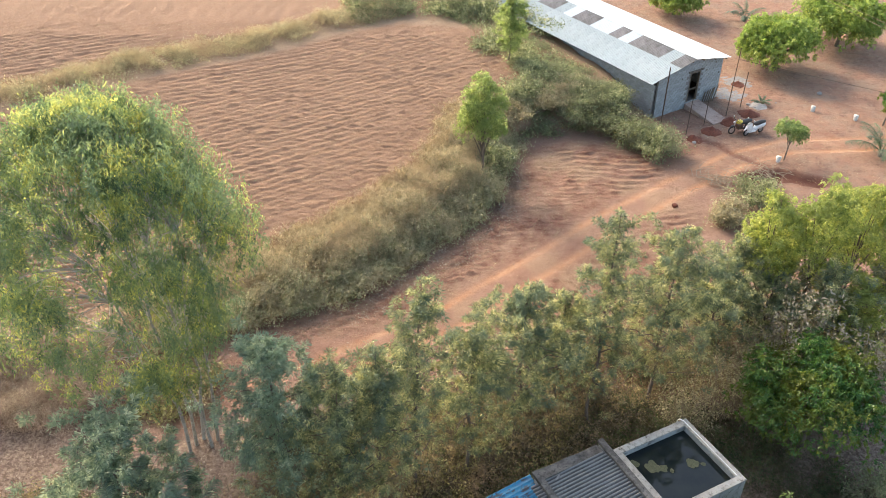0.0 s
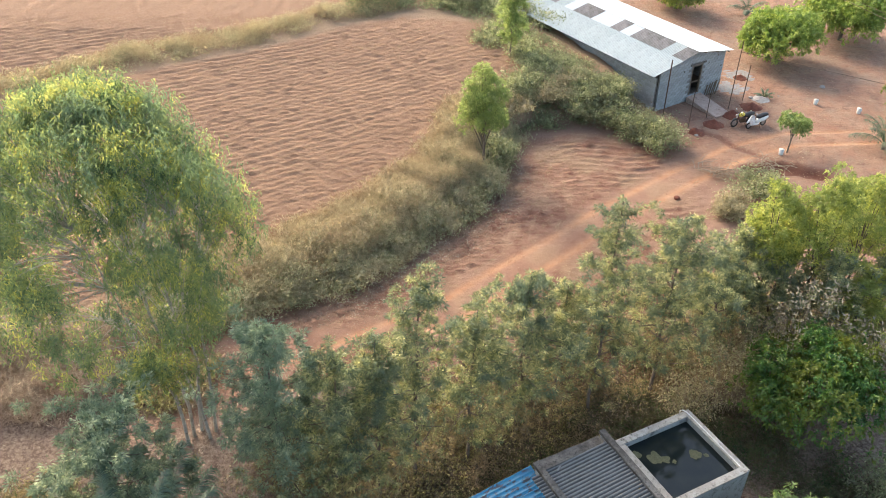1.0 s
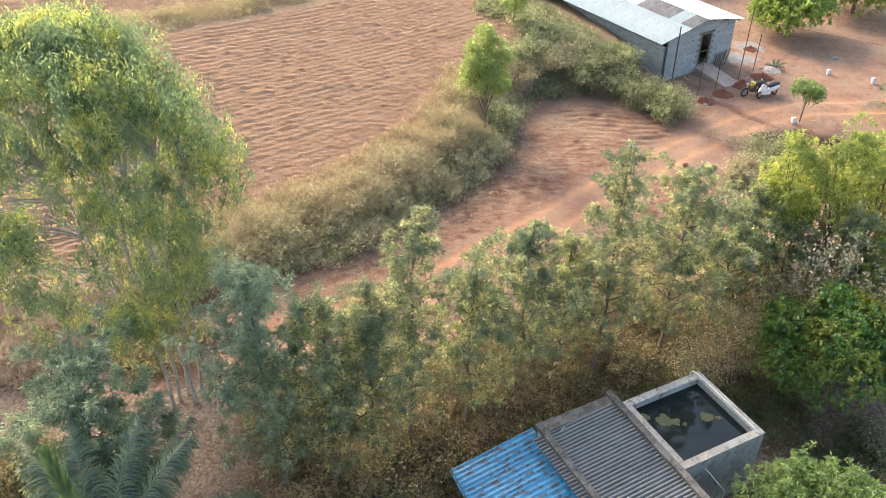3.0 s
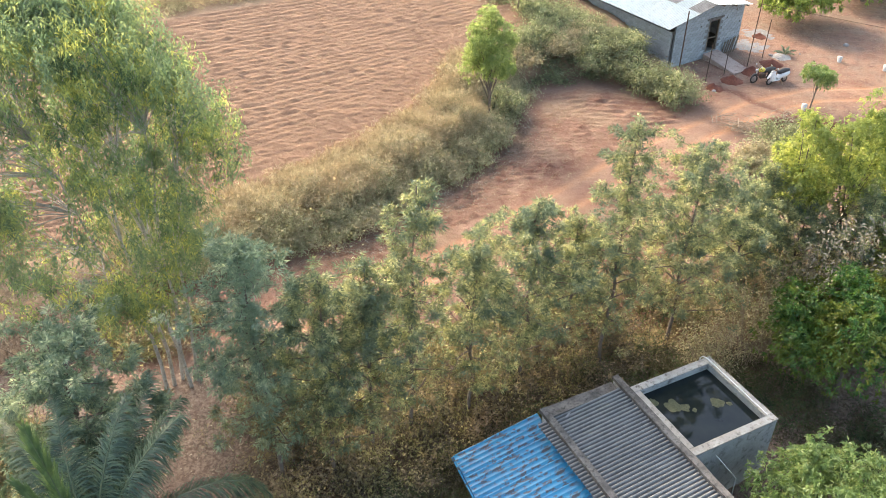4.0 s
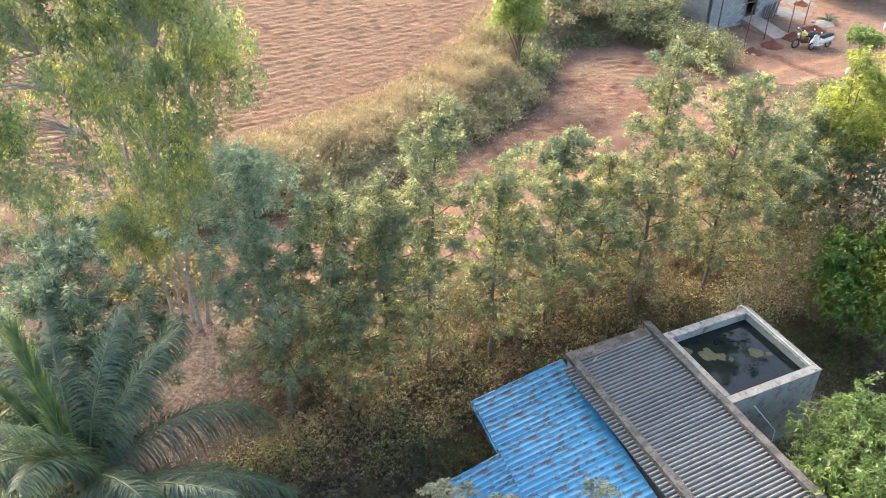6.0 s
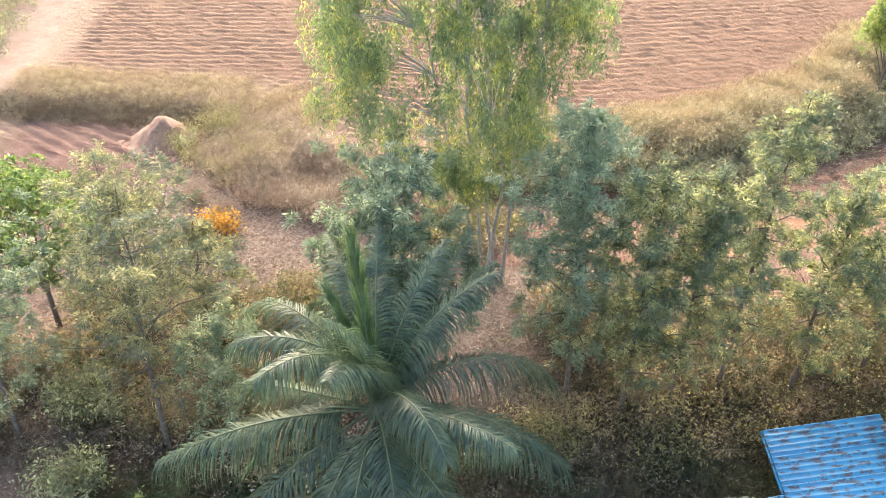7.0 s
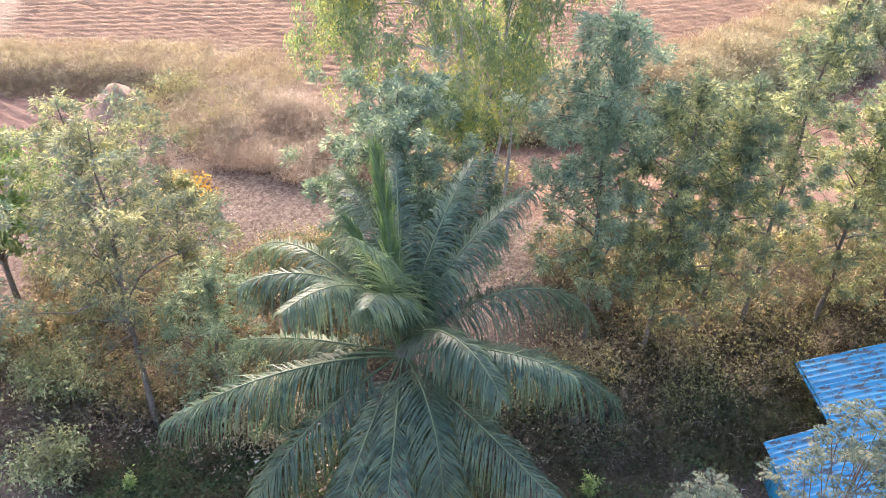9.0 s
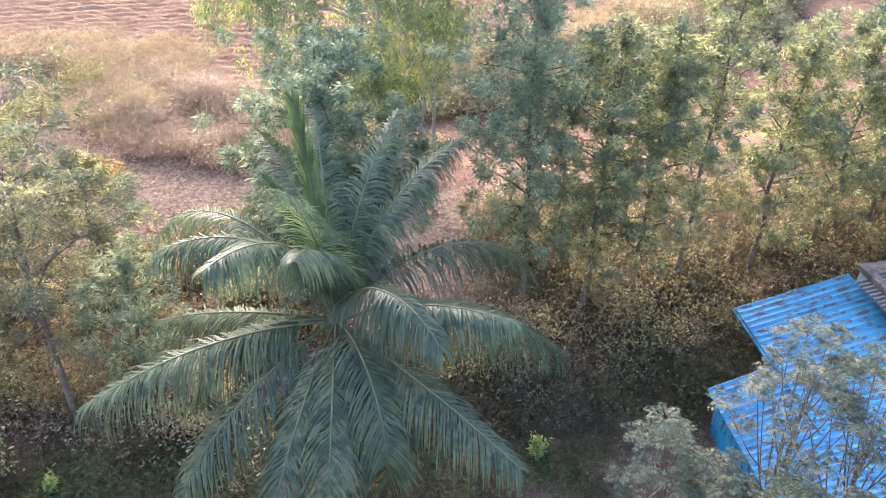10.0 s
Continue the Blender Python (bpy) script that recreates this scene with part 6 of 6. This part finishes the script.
def wheel(parent, x, r=0.28):
    a = np.linspace(0, 2 * np.pi, 21)
    ring = np.stack([x + (r - 0.045) * np.cos(a), 0 * a, r + (r - 0.045) * np.sin(a)], 1)
    w = child("wheel", smooth(mesh_np("wheel", *tube(ring, np.full(21, 0.048), 7), TYRE)), parent, "black tyre")
    bm = bmesh.new()
    bmesh.ops.create_cone(bm, cap_ends=True, segments=16, radius1=r * 0.62, radius2=r * 0.62, depth=0.035, matrix=pose(x, 0, r, 90, 0, 0))
    bmesh.ops.create_cone(bm, cap_ends=True, segments=10, radius1=0.05, radius2=0.05, depth=0.14, matrix=pose(x, 0, r, 90, 0, 0))
    part("rim", bm, CHROME, w)


def bent(name, pts, radii, mat, parent, label="", sides=8):
    return child(name, smooth(mesh_np(name, *tube(np.array(pts, float), radii, sides), mat)), parent, label)


def motorcycle(x, y, turn, scooter):
    z = height(x, y)
    ob = root("scooter" if scooter else "motorcycle", (x, y, z), "white motor scooter parked on red earth" if scooter else "black motorcycle with a yellow tank, parked on red earth", "scooter" if scooter else "motorcycle", "", turn)
    paint = PAINT_WHITE if scooter else PAINT_YELLOW
    wheel(ob, -0.62, 0.24 if scooter else 0.29)
    wheel(ob, 0.62, 0.24 if scooter else 0.29)
    bent("fork", [(0.62, 0, 0.27), (0.48, 0, 0.72), (0.42, 0, 0.98)], [0.05, 0.045, 0.035], CHROME, ob)
    bent("handlebar", [(0.34, -0.34, 0.98), (0.42, -0.16, 1.02), (0.42, 0.16, 1.02), (0.34, 0.34, 0.98)], [0.016] * 4, TYRE, ob)
    for s in (-1, 1):
        bent("mirror_stalk", [(0.40, s * 0.2, 1.02), (0.42, s * 0.3, 1.16)], [0.008, 0.008], TYRE, ob)
        part("mirror", boxed((0.40, s * 0.3 - 0.06, 1.13), (0.43, s * 0.3 + 0.06, 1.22), 0.01), CHROME, ob)
    bm = bmesh.new()
    bmesh.ops.create_uvsphere(bm, u_segments=10, v_segments=7, radius=0.09, matrix=Matrix.Translation((0.52, 0, 0.86)))
    part("headlight", bm, CHROME, ob)
    bent("front_mudguard", [(0.40, 0, 0.50), (0.52, 0, 0.60), (0.68, 0, 0.60), (0.84, 0, 0.46)], [0.05, 0.075, 0.075, 0.04], paint if scooter else SEAT, ob)
    bent("seat", [(-0.85, 0, 0.80), (-0.5, 0, 0.82), (-0.1, 0, 0.76), (0.06, 0, 0.78)], [0.10, 0.16, 0.15, 0.08], SEAT, ob, "black vinyl seat", 10)
    if scooter:
        bent("body", [(-0.92, 0, 0.62), (-0.6, 0, 0.58), (-0.2, 0, 0.52), (0.0, 0, 0.34)], [0.09, 0.21, 0.20, 0.14], PAINT_WHITE, ob, "white painted body", 10)
        part("floorboard", boxed((-0.1, -0.19, 0.26), (0.40, 0.19, 0.33), 0.03), PAINT_WHITE, ob)
        bent("leg_shield", [(0.38, 0, 0.30), (0.44, 0, 0.6), (0.40, 0, 0.90)], [0.20, 0.22, 0.13], PAINT_WHITE, ob, "", 10)
    else:
        bent("fuel_tank", [(-0.08, 0, 0.80), (0.1, 0, 0.86), (0.34, 0, 0.84)], [0.10, 0.17, 0.10], PAINT_YELLOW, ob, "yellow fuel tank", 10)
        bm = boxed((-0.22, -0.14, 0.28), (0.22, 0.14, 0.62), 0.05)
        part("engine", bm, IRON, ob)
        bent("frame", [(0.42, 0, 0.85), (0.25, 0, 0.40), (-0.15, 0, 0.27), (-0.62, 0, 0.29)], [0.03] * 4, TYRE, ob)
        bent("exhaust", [(0.2, -0.12, 0.34), (-0.2, -0.16, 0.25), (-0.8, -0.17, 0.33)], [0.025, 0.03, 0.045], CHROME, ob)
    bent("rear_mudguard", [(-0.42, 0, 0.56), (-0.66, 0, 0.62), (-0.92, 0, 0.50)], [0.07, 0.08, 0.05], paint if scooter else SEAT, ob)
    bent("stand", [(-0.15, 0.1, 0.25), (-0.2, 0.26, 0.0)], [0.014, 0.014], IRON, ob)


motorcycle(20.3, 52.9, 200, False)
motorcycle(21.2, 52.7, 205, True)


def plank_pile():
    ob = root("timber_pile", in_shed(6.4, 0.25) + (-0.28,), "boards leaning against the shed wall", "timber")
    for k in range(6):
        b = part("board", boxed((-0.06, -0.012, 0), (0.06, 0.012, 0.9 + 0.08 * k), 0.004), WOOD, ob)
        place(b, pose(0.16 * k - 0.4, 0.16 * k * 0.3, 0, 8, rng.uniform(-6, 6), 33))


plank_pile()


def brush_pile(x, y, n, label):
    ob = root("brush_pile", (x, y, height(x, y)), label, "brushwood")
    for k in range(n):
        a = rng.uniform(0, np.pi)
        c = rng.normal(size=2) * 0.6
        ln = rng.uniform(0.6, 1.4)
        t = np.linspace(-0.5, 0.5, 4)[:, None]
        p = np.concatenate([c + np.array([[math.cos(a), math.sin(a)]]) * t * ln, 0.08 + rng.uniform(0, 0.3) + 0.12 * np.cos(t * 3)], 1)
        child("stick", mesh_np("stick", *tube(p, [0.02, 0.02, 0.016, 0.01], 4), TWIG), ob)


brush_pile(17.0, 46.3, 60, "pile of cut dry brushwood beside the track")
brush_pile(20.3, 47.3, 40, "pile of cut dry brushwood beside the yard")


def stone(x, y, r, mat, label):
    bm = bmesh.new()
    bmesh.ops.create_icosphere(bm, subdivisions=2, radius=r)
    for v in bm.verts:
        v.co *= 1 + 0.25 * noise.noise(v.co * (1.3 / r) + Vector((x, y, 0)))
        v.co.z *= 0.6
    me = bpy.data.meshes.new("stone")
    bm.to_mesh(me)
    bm.free()
    me.materials.append(mat)
    ob = new("stone", me)
    ob.location = (x, y, height(x, y) + r * 0.3)
    tagged(ob, label, "stone", "stones")


stone(13.9, 43.6, 0.2, RED_SOIL, "brown earth lump beside the track")
for x, y, r in ((22.2, 57.2, 0.16), (22.6, 56.7, 0.14), (22.9, 57.0, 0.12), (28.0, 59.0, 0.2), (16.9, 51.4, 0.14), (24.3, 57.5, 0.08)):
    stone(x, y, r, RUBBLE, "pale stone lying in the yard")
